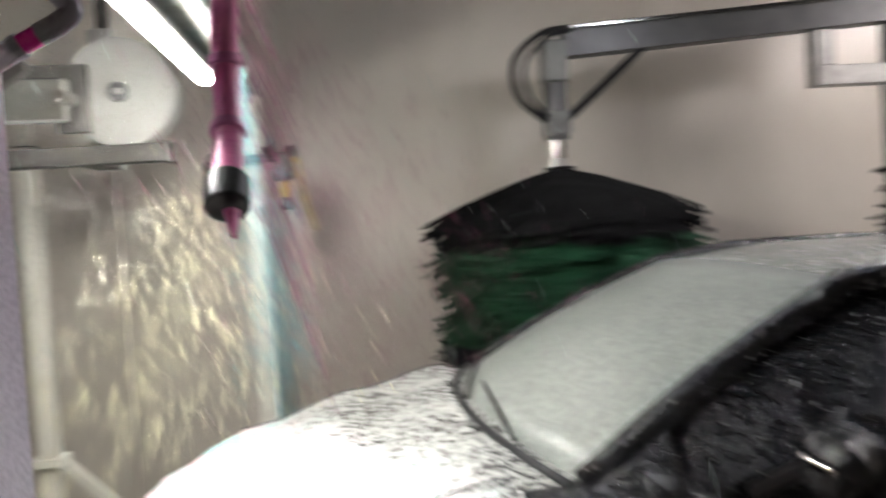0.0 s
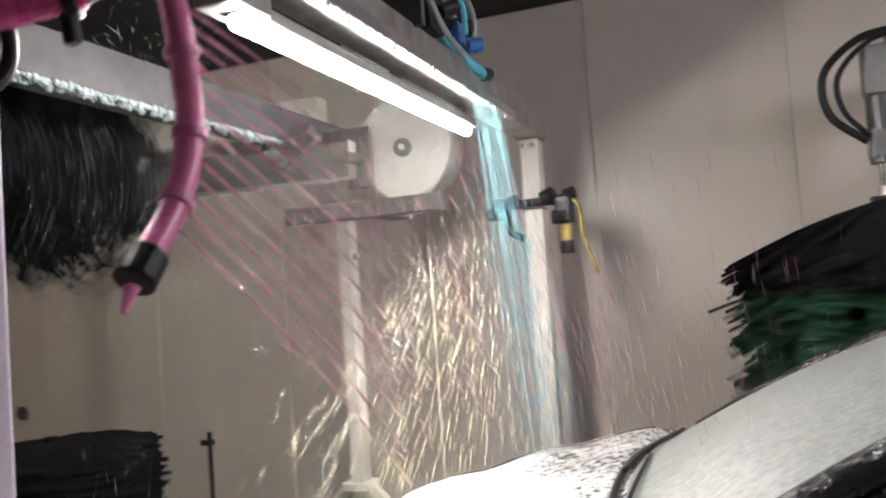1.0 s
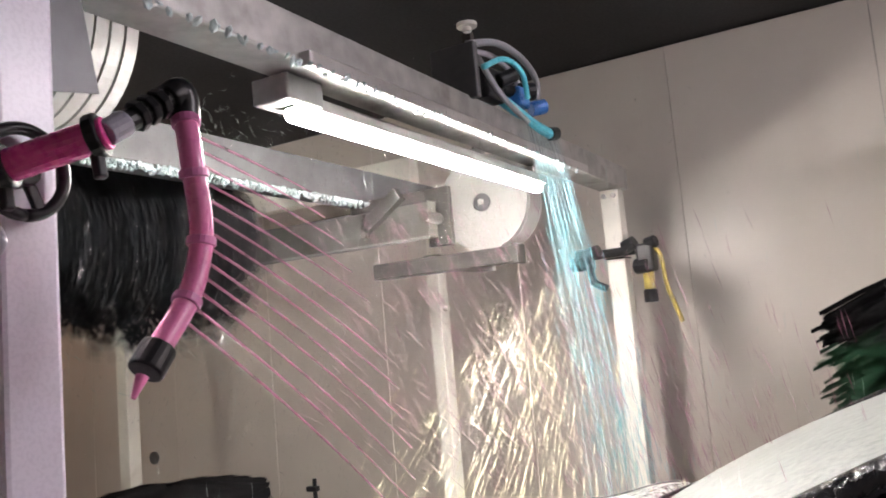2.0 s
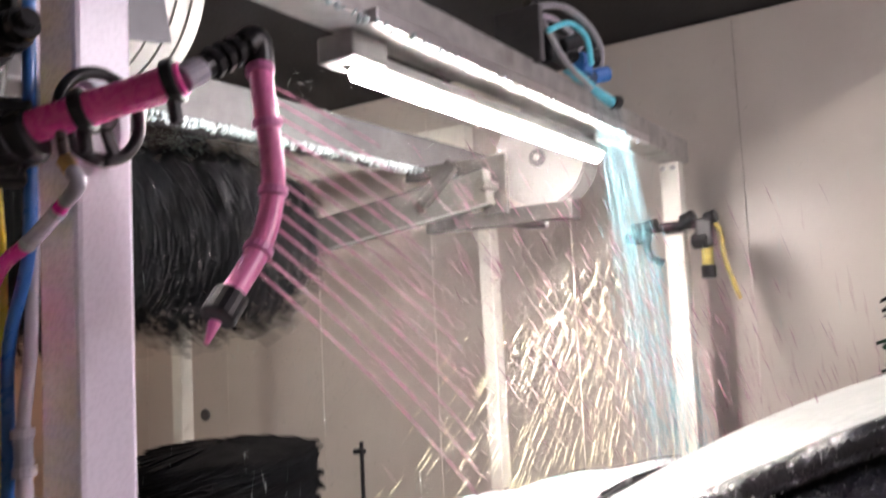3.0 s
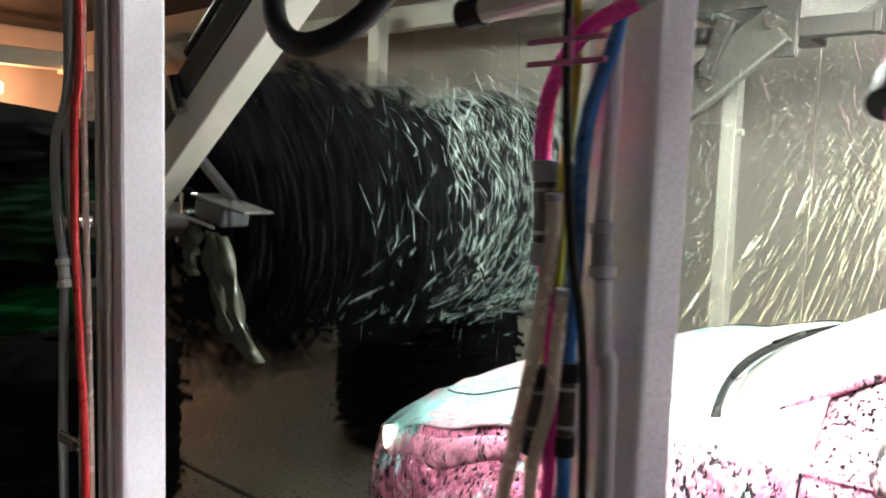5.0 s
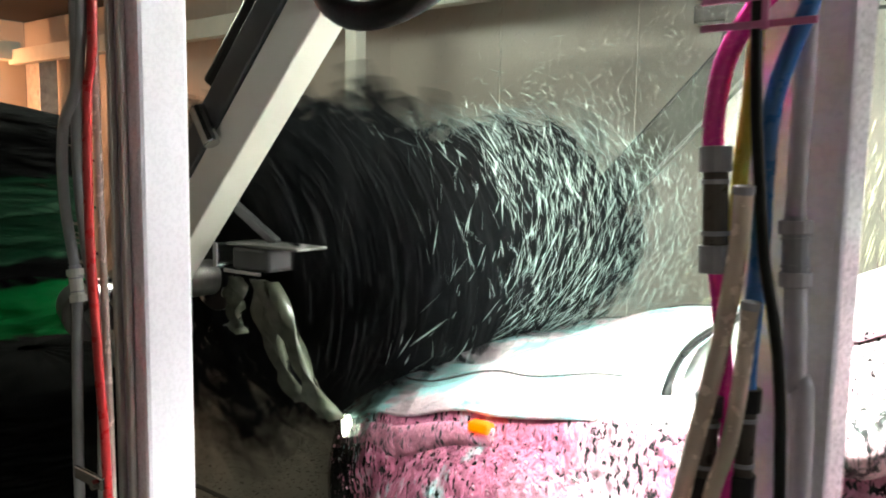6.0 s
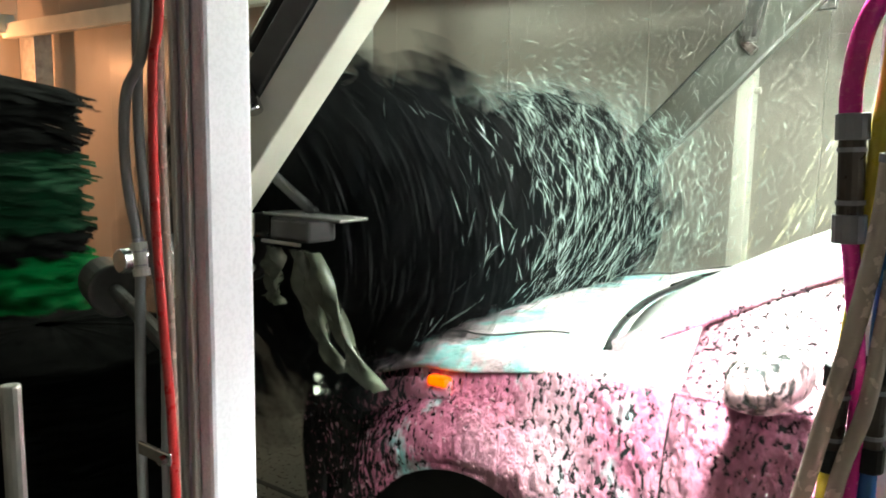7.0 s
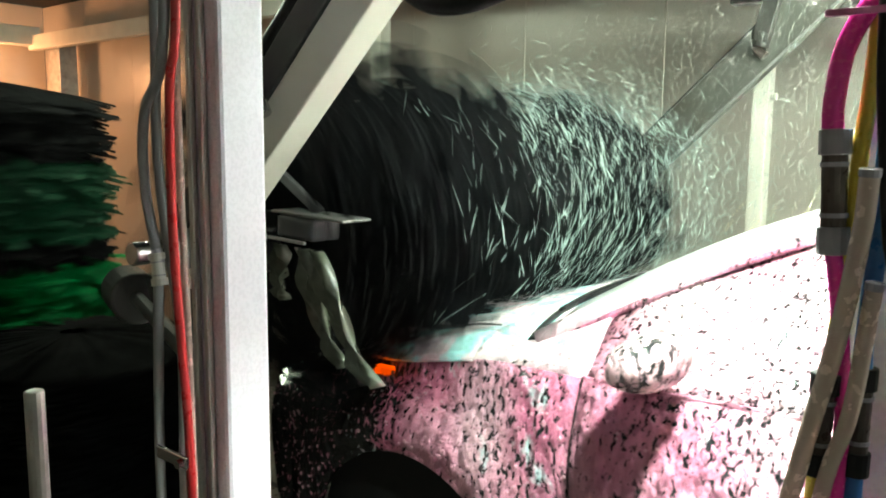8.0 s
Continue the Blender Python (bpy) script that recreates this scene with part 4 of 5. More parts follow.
for i in range(36):
    me = bristle_ring(tr, i * 0.05, 0.51 - 0.15 * math.exp(-((i - 18) / 4) ** 2) - (0.03 if i > 20 else 0) - (0.10 if i > 33 else 0), 0.0, 84, 0.030, 0.08, sag=0.0, curl=0.6, splay=0.16, even=0.66, lobes=0.07)
    me.transform(Matrix.Translation((0, 1.63 + i * 0.0492, 0)) @ Matrix.Rotation(math.pi / 2, 4, "X") @ Matrix.Translation((0, 0, -i * 0.05)))
    me.materials.append(M_BR_DARK if i % 3 else M_BR_BLACK)
    new("bristle_ring", me).parent = top_brush


def wheel_brush(label, x, y, R, top, seed):
    """A short brush on an upright shaft over a floor plate."""
    t = thing("wheel_brush", label, "car wash brush", pose(x, y, 0.0), "wheel brushes")
    br = random.Random(seed)
    part("floor_plate", boxed(-0.16, -0.16, 0.0, 0.16, 0.16, 0.02, 0.004), M_DARKSTEEL, t)
    part("shaft", rodded((0, 0, 0.02), (0, 0, top - 0.07), 0.04, n=16), M_STEEL, t)
    part("core", rodded((0, 0, 0.10), (0, 0, top - 0.05), 0.16, n=20), M_BR_BLACK, t)
    rows = int((top - 0.14) / 0.036)
    for i in range(rows):
        me = bristle_ring(br, top - 0.03 - i * 0.036, R * br.uniform(0.97, 1.01), 0.05, 150, 0.046, 0.05, sag=0.02, even=0.95, splay=0.015)
        me.materials.append(M_BR_DARK if i % 4 else M_BR_BLACK)
        new("bristle_ring", me).parent = t
    return t


rollers = [wheel_brush("low upright black wheel brush by the far wall", -3.20, 3.72, 0.525, 0.94, 21),
           wheel_brush("low upright black wheel brush on the near side of the track", -3.52, 1.75, 0.50, 0.79, 22)]

# the arm that carries the green brush
arm = thing("brush_gantry", "dark steel boom and frame carrying a side brush", "steel gantry", pose(0.03, 0, 0))
part("boom", beam(bmesh.new(), (0.80, 4.22, 2.40), (2.6, 4.22, 2.52), 0.10, 0.13), M_DARKSTEEL, arm, "dark steel boom")
part("rail", beam(bmesh.new(), (0.80, 4.16, 2.47), (2.6, 4.16, 2.59), 0.02, 0.02), M_CHROME, arm, "bright edge rail")
part("head", boxed(0.70, 4.16, 2.22, 0.82, 4.28, 2.42, 0.01), M_GREYSTEEL, arm)
part("motor", rodded((0.76, 4.22, 1.94), (0.76, 4.22, 2.22), 0.06, n=20, bevel=0.008), M_DARKSTEEL, arm, "grey motor")
part("gearbox", boxed(0.70, 4.16, 1.96, 0.82, 4.28, 2.08, 0.012), M_GREYSTEEL, arm)
part("coupling", rodded((0.76, 4.22, 1.84), (0.76, 4.22, 1.96), 0.034, n=14, bevel=0.004), M_CHROME, arm)
part("strut", rodded((0.80, 4.20, 2.03), (1.22, 4.20, 2.38), 0.020, n=12), M_BLACKPL, arm, "black strut")
part("cable", tubed([(0.82, 4.15, 2.47), (0.68, 4.14, 2.44), (0.55, 4.14, 2.32), (0.56, 4.14, 2.15), (0.69, 4.16, 2.03)], 0.016, 10), M_BLACK, arm, "black looped cable", smooth=True)
part("cable", tubed([(0.84, 4.15, 2.46), (0.71, 4.13, 2.42), (0.60, 4.13, 2.30), (0.61, 4.13, 2.16), (0.70, 4.16, 2.05)], 0.011, 10), M_BLACK, arm, smooth=True)
part("post", boxed(2.52, 4.16, 0, 2.64, 4.30, 2.9, 0.006), M_DARKSTEEL, arm)
part("bracket", boxed(2.10, 4.18, 2.14, 2.52, 4.28, 2.24, 0.005), M_STEEL, arm)
part("upright", boxed(2.10, 4.18, 2.24, 2.20, 4.28, 2.42, 0.005), M_STEEL, arm)
far_side = brush("black side brush beyond the steel frame", 2.75, 3.75, 1.80, 0.3, 0.55, 0.10, [(0.4, M_BR_BLACK), (1.0, M_BR_DARK)], 15, count=60, step=0.08)

# drive drum near the back brush
dr = thing("brush_motor", "dark steel motor drum beside the back brush", "motor")
part("drum", rodded((-3.05, 1.72, 1.0), (-2.80, 1.62, 1.01), 0.085, n=24, bevel=0.01), M_DARKSTEEL, dr)
part("cap", rodded((-3.09, 1.735, 1.0), (-3.045, 1.717, 1.0), 0.06, n=20, bevel=0.006), M_BLACKPL, dr)
part("bar", rodded((-2.85, 1.64, 1.01), (-1.60, 1.13, 1.04), 0.022, n=12), M_DARKSTEEL, dr)


# ---- the car (front towards -x; origin on the floor below its front wheel) ----
car = thing("car", "dark hatchback car covered in pink and white wash foam", "car")
HALF = 0.885
WHEEL_Z, ARCH_R = 0.315, 0.372
WHEELS = (0.15, 2.70)


def lerp_table(table, u):
    for (a, va), (b, vb) in zip(table, table[1:]):
        if u <= b:
            f = min(max((u - a) / (b - a), 0), 1)
            f = f * f * (3 - 2 * f)
            return va + (vb - va) * f
    return table[-1][1]


NOSE = [(-0.74, 0.60), (-0.70, 0.70), (-0.60, 0.79), (-0.40, 0.88), (0.0, 0.98), (0.33, 1.04), (3.0, 1.04), (3.5, 0.98)]
WIDTH = [(-0.74, 0.52), (-0.68, 0.68), (-0.55, 0.79), (-0.30, 0.86), (0.0, HALF), (2.9, HALF), (3.5, 0.78)]
BELT = [(-0.74, 0.58), (-0.60, 0.74), (-0.30, 0.84), (0.0, 0.915), (0.45, 0.975), (2.4, 1.03), (3.5, 0.95)]
TOPW = [(-0.74, 0.40), (-0.60, 0.60), (-0.30, 0.70), (0.33, 0.775), (3.5, 0.72)]
stations = [-0.74, -0.72, -0.68, -0.62, -0.55, -0.47, -0.40] + [round(-0.36 + 0.03 * k, 3) for k in range(27)] + [0.5, 0.6, 0.65] + [0.75 + 0.15 * k for k in range(10)] + [2.24 + 0.03 * k for k in range(27)] + [3.1, 3.3, 3.45, 3.5]


def side_row(u, s):
    """The car's side from the sill up to the shoulder, for the side s."""
    w, zb = lerp_table(WIDTH, u), lerp_table(BELT, u)
    rows = []
    for k in range(15):
        f = k / 14
        z = 0.20 + (zb - 0.20) * f
        bulge = 1 - 0.10 * max(0.0, 1 - f / 0.25) ** 1.5 - 0.045 * max(0.0, (f - 0.72) / 0.28) ** 2 - 0.012 * math.sin(f * math.pi * 2.2)
        y = w * bulge
        near = min(abs(u - c) for c in WHEELS)
        d = math.hypot(near, z - WHEEL_Z)
        y += 0.034 * math.exp(-((d - ARCH_R - 0.06) / 0.075) ** 2) * (1.0 if z > WHEEL_Z else 0.4)
        if z > WHEEL_Z:
            y -= 0.022 * math.exp(-((d - ARCH_R - 0.20) / 0.055) ** 2)
        rows.append(Vector((u, s * y, z)))
    return rows


def side_panel(u0, u1, s):
    bm = loft(bmesh.new(), [side_row(u, s) for u in stations if u0 - 1e-6 <= u <= u1 + 1e-6])
    gone = [f for f in bm.faces if min(math.hypot(f.calc_center_median().x - c, f.calc_center_median().z - WHEEL_Z) for c in WHEELS) < ARCH_R]
    bmesh.ops.delete(bm, geom=gone, context="FACES")
    for v in bm.verts:
        for c in WHEELS:
            dx, dz = v.co.x - c, v.co.z - WHEEL_Z
            d = math.hypot(dx, dz)
            if d < ARCH_R + 0.022 and any(len(e.link_faces) == 1 for e in v.link_edges) and dz > -0.10 and d > 1e-4:
                v.co.x, v.co.z = c + dx / d * ARCH_R, WHEEL_Z + dz / d * ARCH_R
    return thick(bm, 0.012)


def arch_lip(c, s):
    pts = [(c + (ARCH_R + 0.002) * math.cos(a), s * (lerp_table(WIDTH, c) + 0.016), WHEEL_Z + (ARCH_R + 0.002) * math.sin(a)) for a in (math.radians(-12 + 204 * k / 30) for k in range(31))]
    return tube(bmesh.new(), pts, 0.014, 8, smooth=0)


for s, side in ((-1, "near"), (1, "far")):
    part("fender", side_panel(-0.74, 0.65, s), M_CARFOAM, car, "front wing under pink lather", smooth=True)
    part("door", side_panel(0.65, 1.65, s), M_CARDOOR, car, "dark door flecked with lather", smooth=True)
    part("rear_side", side_panel(1.65, 3.5, s), M_CARDOOR, car, "dark rear side flecked with lather", smooth=True)
    part("door_gap", tube(bmesh.new(), [Vector((0.652, p.y * 1.004, p.z)) for p in side_row(0.65, s)[1:]], 0.0022, 6, smooth=0), M_BLACK, car)
    part("shoulder_line", tube(bmesh.new(), [side_row(u, s)[14] + Vector((0, 0, 0.002)) for u in stations if 0.62 < u < 3.2], 0.005, 6, smooth=0), M_CARDOOR, car, "dark window seal flecked with lather")
    for c in WHEELS:
        part("arch_lip", arch_lip(c, s), M_CARFOAM, car, smooth=True)
        part("wheel_housing", rodded((c, s * 0.86, WHEEL_Z), (c, s * 0.50, WHEEL_Z), ARCH_R + 0.006, n=32), M_BLACK, car)

# bonnet: from the shoulder across to the other one
top_rows = []
for u in [x for x in stations if x <= 0.34]:
    wt, wb, zt, zb = lerp_table(TOPW, u), lerp_table(WIDTH, u) * 0.955, lerp_table(NOSE, u), lerp_table(BELT, u)
    row = []
    for k in range(21):
        g = -1 + 2 * k / 20
        a = abs(g)
        if a > 0.88:
            f = (a - 0.88) / 0.12
            y, z = wt + (wb - wt) * f, zt - 0.02 + (zb - zt + 0.02) * f
        else:
            y, z = wt * a / 0.88, zt - 0.02 * (a / 0.88) ** 2 + 0.012 * max(0, 1 - abs(a - 0.62) / 0.10)
        row.append(Vector((u + 0.10 * (1 - a * a) * (-0.6 if u < -0.3 else -0.25 * (u + 0.3)), math.copysign(y, g), z)))
    top_rows.append(row)
part("bonnet", thick(loft(bmesh.new(), top_rows), 0.01), M_HOODFOAM, car, "bonnet under thick white lather", smooth=True)
for s in (-1, 1):
    seam = [Vector((r[18 if s > 0 else 2].x, r[18 if s > 0 else 2].y, r[18 if s > 0 else 2].z + 0.006)) for r in top_rows[6:]]
    part("bonnet_gap", tube(bmesh.new(), seam, 0.003, 6, smooth=0), M_DARKSTEEL, car, "dark bonnet gap")

# bumper and grille
bump_rows = []
for k in range(13):
    z = 0.18 + 0.45 * k / 12
    bump_rows.append([Vector((-0.74 - 0.06 * math.cos(g * 1.5) * (1 - 0.6 * abs(k / 12 - 0.5)) + 0.30 * abs(g) ** 3.2, g * 0.82, z)) for g in (-1 + j / 10 for j in range(21))])
part("bumper", thick(loft(bmesh.new(), bump_rows), 0.015), M_CARFOAM, car, "front bumper under lather", smooth=True)
part("grille", boxed(-0.815, -0.38, 0.48, -0.79, 0.38, 0.58, 0.008), M_BLACKPL, car)


# windscreen, pillars, roof and side glass
def screen_point(g, f):
    """g: -1 to 1 across, f: 0 at the cowl, 1 at the roof's edge."""
    u0, u1 = 0.34 + 0.13 * g * g, 1.12 + 0.05 * g * g
    z0, z1 = 1.045 - 0.03 * g * g, 1.405 - 0.03 * g * g
    y = g * (0.735 + (0.575 - 0.735) * f)
    u = u0 + (u1 - u0) * f
    z = z0 + (z1 - z0) * f + 0.032 * math.sin(f * math.pi) * (1 - 0.25 * g * g)
    return Vector((u, y, z))


scr = [[screen_point(-1 + 2 * j / 20, k / 12) for j in range(21)] for k in range(13)]
part("windscreen", thick(loft(bmesh.new(), scr), 0.006), M_SCREEN, car, "windscreen veiled with milky lather", smooth=True)
part("cowl_panel", thick(loft(bmesh.new(), [[top_rows[-1][j].lerp(screen_point(-1 + 2 * j / 20, 0), f / 3) - Vector((0, 0, 0.012 * math.sin(math.pi * f / 3))) for j in range(21)] for f in range(4)]), 0.008), M_HOODFOAM, car, "lathered cowl panel", smooth=True)
part("cowl", tube(bmesh.new(), [screen_point(-1 + j / 10, 0) + Vector((-0.03, 0, -0.005)) for j in range(21)], 0.011, 8, smooth=0), M_BLACKPL, car, "black cowl strip", smooth=True)
for s in (-1, 1):
    wip = smooth_path([screen_point(-0.35 + 0.3 * s, 0.0) + Vector((-0.02, 0, 0.012)), screen_point(-0.1 + 0.3 * s, 0.03) + Vector((-0.01, 0, 0.014)), screen_point(0.35 + 0.3 * s, 0.06) + Vector((-0.005, 0, 0.012))], 6)
    part("wiper", tube(bmesh.new(), wip, 0.006, 8, smooth=0), M_BLACKPL, car, smooth=True)
ROOF = [(1.12, 1.405), (1.5, 1.438), (1.9, 1.436), (2.5, 1.40), (3.0, 1.31), (3.4, 1.05)]
ROOFW = [(1.12, 0.575), (1.9, 0.60), (2.6, 0.585), (3.4, 0.62)]
rows = []
for k in range(19):
    u = 1.12 + 2.28 * k / 18
    zt, w = lerp_table(ROOF, u), lerp_table(ROOFW, u)
    rows.append([Vector((u + 0.05 * g * g * max(0, 1 - k / 4), g * w, zt - 0.03 * g * g)) for g in (-1 + j / 8 for j in range(17))])
part("roof", thick(loft(bmesh.new(), rows), 0.012), M_ROOF, car, "wet dark roof", smooth=True)
for s in (-1, 1):
    pil = [screen_point(s, f / 8) for f in range(9)] + [Vector((1.17 + 0.1 * k, s * (lerp_table(ROOFW, 1.17 + 0.1 * k) + 0.004), lerp_table(ROOF, 1.17 + 0.1 * k) - 0.033)) for k in range(1, 20)]
    part("roof_rail", tube(bmesh.new(), pil, 0.030, 10, smooth=0), M_PILLAR, car, "lathered pillar and roof rail", smooth=True)
    seal = [p + Vector((0.0, s * 0.026, -0.020)) for p in pil]
    part("seal", tube(bmesh.new(), seal, 0.009, 8, smooth=0), M_CARDOOR, car, "rubber seal flecked with lather", smooth=True)

    def glass(u0, u1):
        out = []
        for k in range(9):
            u = u0 + (u1 - u0) * k / 8
            hi = min(pil, key=lambda p: abs(p.x - u))
            lo = Vector((u, s * lerp_table(WIDTH, u) * 0.95, lerp_table(BELT, u) + 0.004))
            out.append([lo.lerp(Vector((u, hi.y, max(hi.z - 0.01, lo.z + 0.002))), f / 6) for f in range(7)])
        return thick(loft(bmesh.new(), out), 0.005)

    fill = []
    for k in range(9):
        u = 0.30 + 0.045 * k
        hi = screen_point(s, max(0.0, (u - 0.47) / 0.70)) if u > 0.47 else Vector((u, s * 0.735, 1.012))
        lo = side_row(u, s)[14]
        fill.append([lo.lerp(hi, f / 5) + Vector((0, 0, 0.015 * math.sin(math.pi * f / 5))) for f in range(6)])
    part("wing_top", thick(loft(bmesh.new(), fill), 0.01), M_PILLAR, car, "lathered wing top beside the windscreen", smooth=True)
    part("side_window", glass(0.66, 1.62), M_SIDEGLASS, car, "dark side window streaked with lather", smooth=True)
    part("side_window", glass(1.70, 2.75), M_SIDEGLASS, car, smooth=True)
    part("pillar", beam(bmesh.new(), (1.66, s * 0.842, 1.01), (1.66, s * 0.60, 1.42), 0.08, 0.02), M_BLACKPL, car)

    # door mirror
    mr = part("mirror", bmesh.new(), M_MIRROR, car, "dark door mirror with lather")
    bm = bmesh.new()
    v = bmesh.ops.create_uvsphere(bm, u_segments=20, v_segments=12, radius=1)["verts"]
    for q in v:
        x, y, z = q.co
        q.co = Vector((math.copysign(abs(x) ** 0.8, x) * 0.060 + 0.02 * z - 0.02 * s * y, math.copysign(abs(y) ** 0.7, y) * 0.09, math.copysign(abs(z) ** 0.75, z) * (0.064 - 0.012 * s * y)))
    bmesh.ops.translate(bm, vec=(0.88, s * 0.985, 1.088), verts=v)
    bm.to_mesh(mr.data)
    bm.free()
    mr.data.polygons.foreach_set("use_smooth", [True] * len(mr.data.polygons))
    part("mirror_stalk", beam(bmesh.new(), (0.80, s * 0.83, 1.0), (0.86, s * 0.93, 1.075), 0.08, 0.03, 0.008), M_BLACKPL, mr)
    part("mirror_trim", tube(bmesh.new(), [(0.832, s * 0.92, 1.098), (0.818, s * 0.98, 1.102), (0.828, s * 1.05, 1.098)], 0.012, 8), M_CHROME, mr, "chrome trim", smooth=True)

    # headlight and amber indicator
    hl = []
    for k in range(10):
        u = -0.52 + 0.60 * k / 9
        p0 = lerp_table(BELT, u)
        wv = lerp_table(WIDTH, u) * 0.975
        h = 0.105 * (1 - 0.55 * (k / 9) ** 2)
        hl.append([Vector((u - 0.006, s * (wv + 0.012 * math.sin(math.pi * j / 5)), p0 - 0.03 - h * j / 5)) for j in range(6)])
    lamp = part("headlight", thick(loft(bmesh.new(), hl), 0.006), M_LENS, car, "headlight lens filmed with pink lather", smooth=True)
    part("lamp_bulb", rodded((-0.515, s * 0.785, 0.742), (-0.500, s * 0.765, 0.742), 0.032, n=16, bevel=0.004), M_HEAD, lamp, "lit headlight bulb")
    part("indicator", boxed(0.008, s * 0.864 - 0.018, 0.872, 0.068, s * 0.864 + 0.018, 0.898, 0.008), M_IND, car, "glowing amber indicator")

for c in WHEELS:
    for s in (-1, 1):
        wh = part("wheel", bmesh.new(), M_RIM, car, "foam-flecked alloy wheel")
        bm = bmesh.new()
        rod(bm, (c, s * 0.72, WHEEL_Z), (c, s * 0.80, WHEEL_Z), 0.075, n=20, bevel=0.006)
        for k in range(10):
            a = 2 * math.pi * k / 10
            beam(bm, (c + 0.06 * math.cos(a), s * 0.80, WHEEL_Z + 0.06 * math.sin(a)), (c + 0.205 * math.cos(a), s * 0.82, WHEEL_Z + 0.205 * math.sin(a)), 0.03, 0.02, 0.004)
        tube(bm, [(c + 0.21 * math.cos(a), s * 0.82, WHEEL_Z + 0.21 * math.sin(a)) for a in (2 * math.pi * k / 36 for k in range(37))], 0.014, 8, smooth=0)
        bm.to_mesh(wh.data)
        bm.free()
        ty = bmesh.new()
        prof = [(0.215, 0.64), (0.285, 0.63), (0.308, 0.65), (0.312, 0.70), (0.312, 0.78), (0.305, 0.83), (0.285, 0.85), (0.215, 0.835)]
        loft(ty, [[Vector((c + pr * math.cos(a), s * py, WHEEL_Z + pr * math.sin(a))) for pr, py in prof] for a in (2 * math.pi * k / 48 for k in range(49))], True)
        bmesh.ops.remove_doubles(ty, verts=ty.verts[:], dist=1e-5)
        part("tyre", ty, M_TYRE, wh, "black tyre", smooth=True)
part("floor_pan", boxed(-0.6, -0.5, 0.22, 3.4, 0.5, 0.40, 0.02), M_BLACK, car)
part("cabin", boxed(0.7, -0.6, 0.5, 3.1, 0.6, 0.98, 0.04), M_BLACK, car, "dark cabin interior")
part("tail", boxed(3.40, -0.72, 0.25, 3.52, 0.72, 1.02, 0.03), M_CARDOOR, car, "dark tail panel")

# clots of lather standing proud on the near wing, door and bonnet
lr = random.Random(31)
bm = bmesh.new()
for i in range(700):
    u = lr.uniform(-0.55, 1.6)
    row = side_row(u, -1)
    k = lr.uniform(2, 14)
    p = row[int(k)].lerp(row[min(int(k) + 1, 14)], k % 1)
    if math.hypot(u - WHEELS[0], p.z - WHEEL_Z) < ARCH_R + 0.015 or (u > 0.7 and lr.random() < 0.6):
        continue
    sz = lr.uniform(0.002, 0.005)
    v = bmesh.ops.create_icosphere(bm, subdivisions=1, radius=1)["verts"]
    bmesh.ops.transform(bm, matrix=Matrix.LocRotScale(p, Euler((0, lr.uniform(-0.3, 0.3), 0)), (sz * lr.uniform(0.7, 1.8), sz * 0.6, sz * lr.uniform(0.8, 2.2))), verts=v)
part("lather", bm, mat("pink_lather", (0.62, 0.32, 0.42), 0.5, 0, 0.2, 12, 0.4, 90), car, "pink lather clots", smooth=True, kind="stuff")


# ---- water ----
def jets(name, label, category, heads, material, r0, r1):
    """Steady jets: each falls away from its nozzle in a thinning thread."""
    t = thing(name, label, category)
    for start, way, speed, length in heads:
        start, way = Vector(start), Vector(way).normalized()
        pts = []
        for k in range(12):
            d = length * k / 11
            tt = d / speed
            pts.append(start + way * d + Vector((0, 0, -4.9 * tt * tt)))
        part("jet", tube(bmesh.new(), pts, r0, 6, r1, smooth=0), material, t, smooth=True)
    return t


heads = []
for k in range(13):
    p = line[4 + 2 * k] if 4 + 2 * k < len(line) else line[-1]
    f = k / 12
    heads.append((p + Vector((0.006, 0.014, 0)), (0.17 + rng.uniform(-0.025, 0.025), 1.0, -0.26 - 0.50 * f), 4.6, 0.20 + 0.32 * f))
pink_jets = jets("pink_jets", "thin pink soap jets from the curved pipe", "water jets", heads, M_W_PINK, 0.0024, 0.0014)
heads = []
cr = random.Random(5)
for k in range(18):
    f = k / 17
    y = 3.10 + 0.28 * f
    heads.append(((-0.608 + 0.004 * f, y, 2.355 - 0.03 * f), (0.08 + cr.uniform(-0.05, 0.05), 0.18 + 0.40 * f + cr.uniform(-0.05, 0.05), -1.0), 2.2, 1.25 + cr.uniform(-0.2, 0.1)))
cyan_jets = jets("cyan_jets", "thin cyan soap jets falling from the nozzle pipe", "water jets", heads, M_W_CYAN, 0.0014, 0.0022)


def droplets(name, label, material, count, place, seed, thin=0.0016):
    """Falling or flung drops, each a short streak. place gives its start and its way."""
    r = random.Random(seed)
    vs, fs = [], []
    for _ in range(count):
        p, d = place(r)
        d = Vector(d)
        a = d.orthogonal().normalized() * thin * r.uniform(0.4, 1.6)
        b = d.normalized().cross(a)
        n = len(vs)
        vs += [tuple(p), *(tuple(Vector(p) + d * 0.35 + q) for q in (a, -0.5 * a + 0.87 * b, -0.5 * a - 0.87 * b)), tuple(Vector(p) + d)]
        fs += [(n, n + 1, n + 2), (n, n + 2, n + 3), (n, n + 3, n + 1), (n + 4, n + 2, n + 1), (n + 4, n + 3, n + 2), (n + 4, n + 1, n + 3)]
    me = bpy.data.meshes.new(name)
    me.from_pydata(vs, [], fs)
    me.materials.append(material)
    return tagged(new(name, me), label, "water spray", kind="stuff")


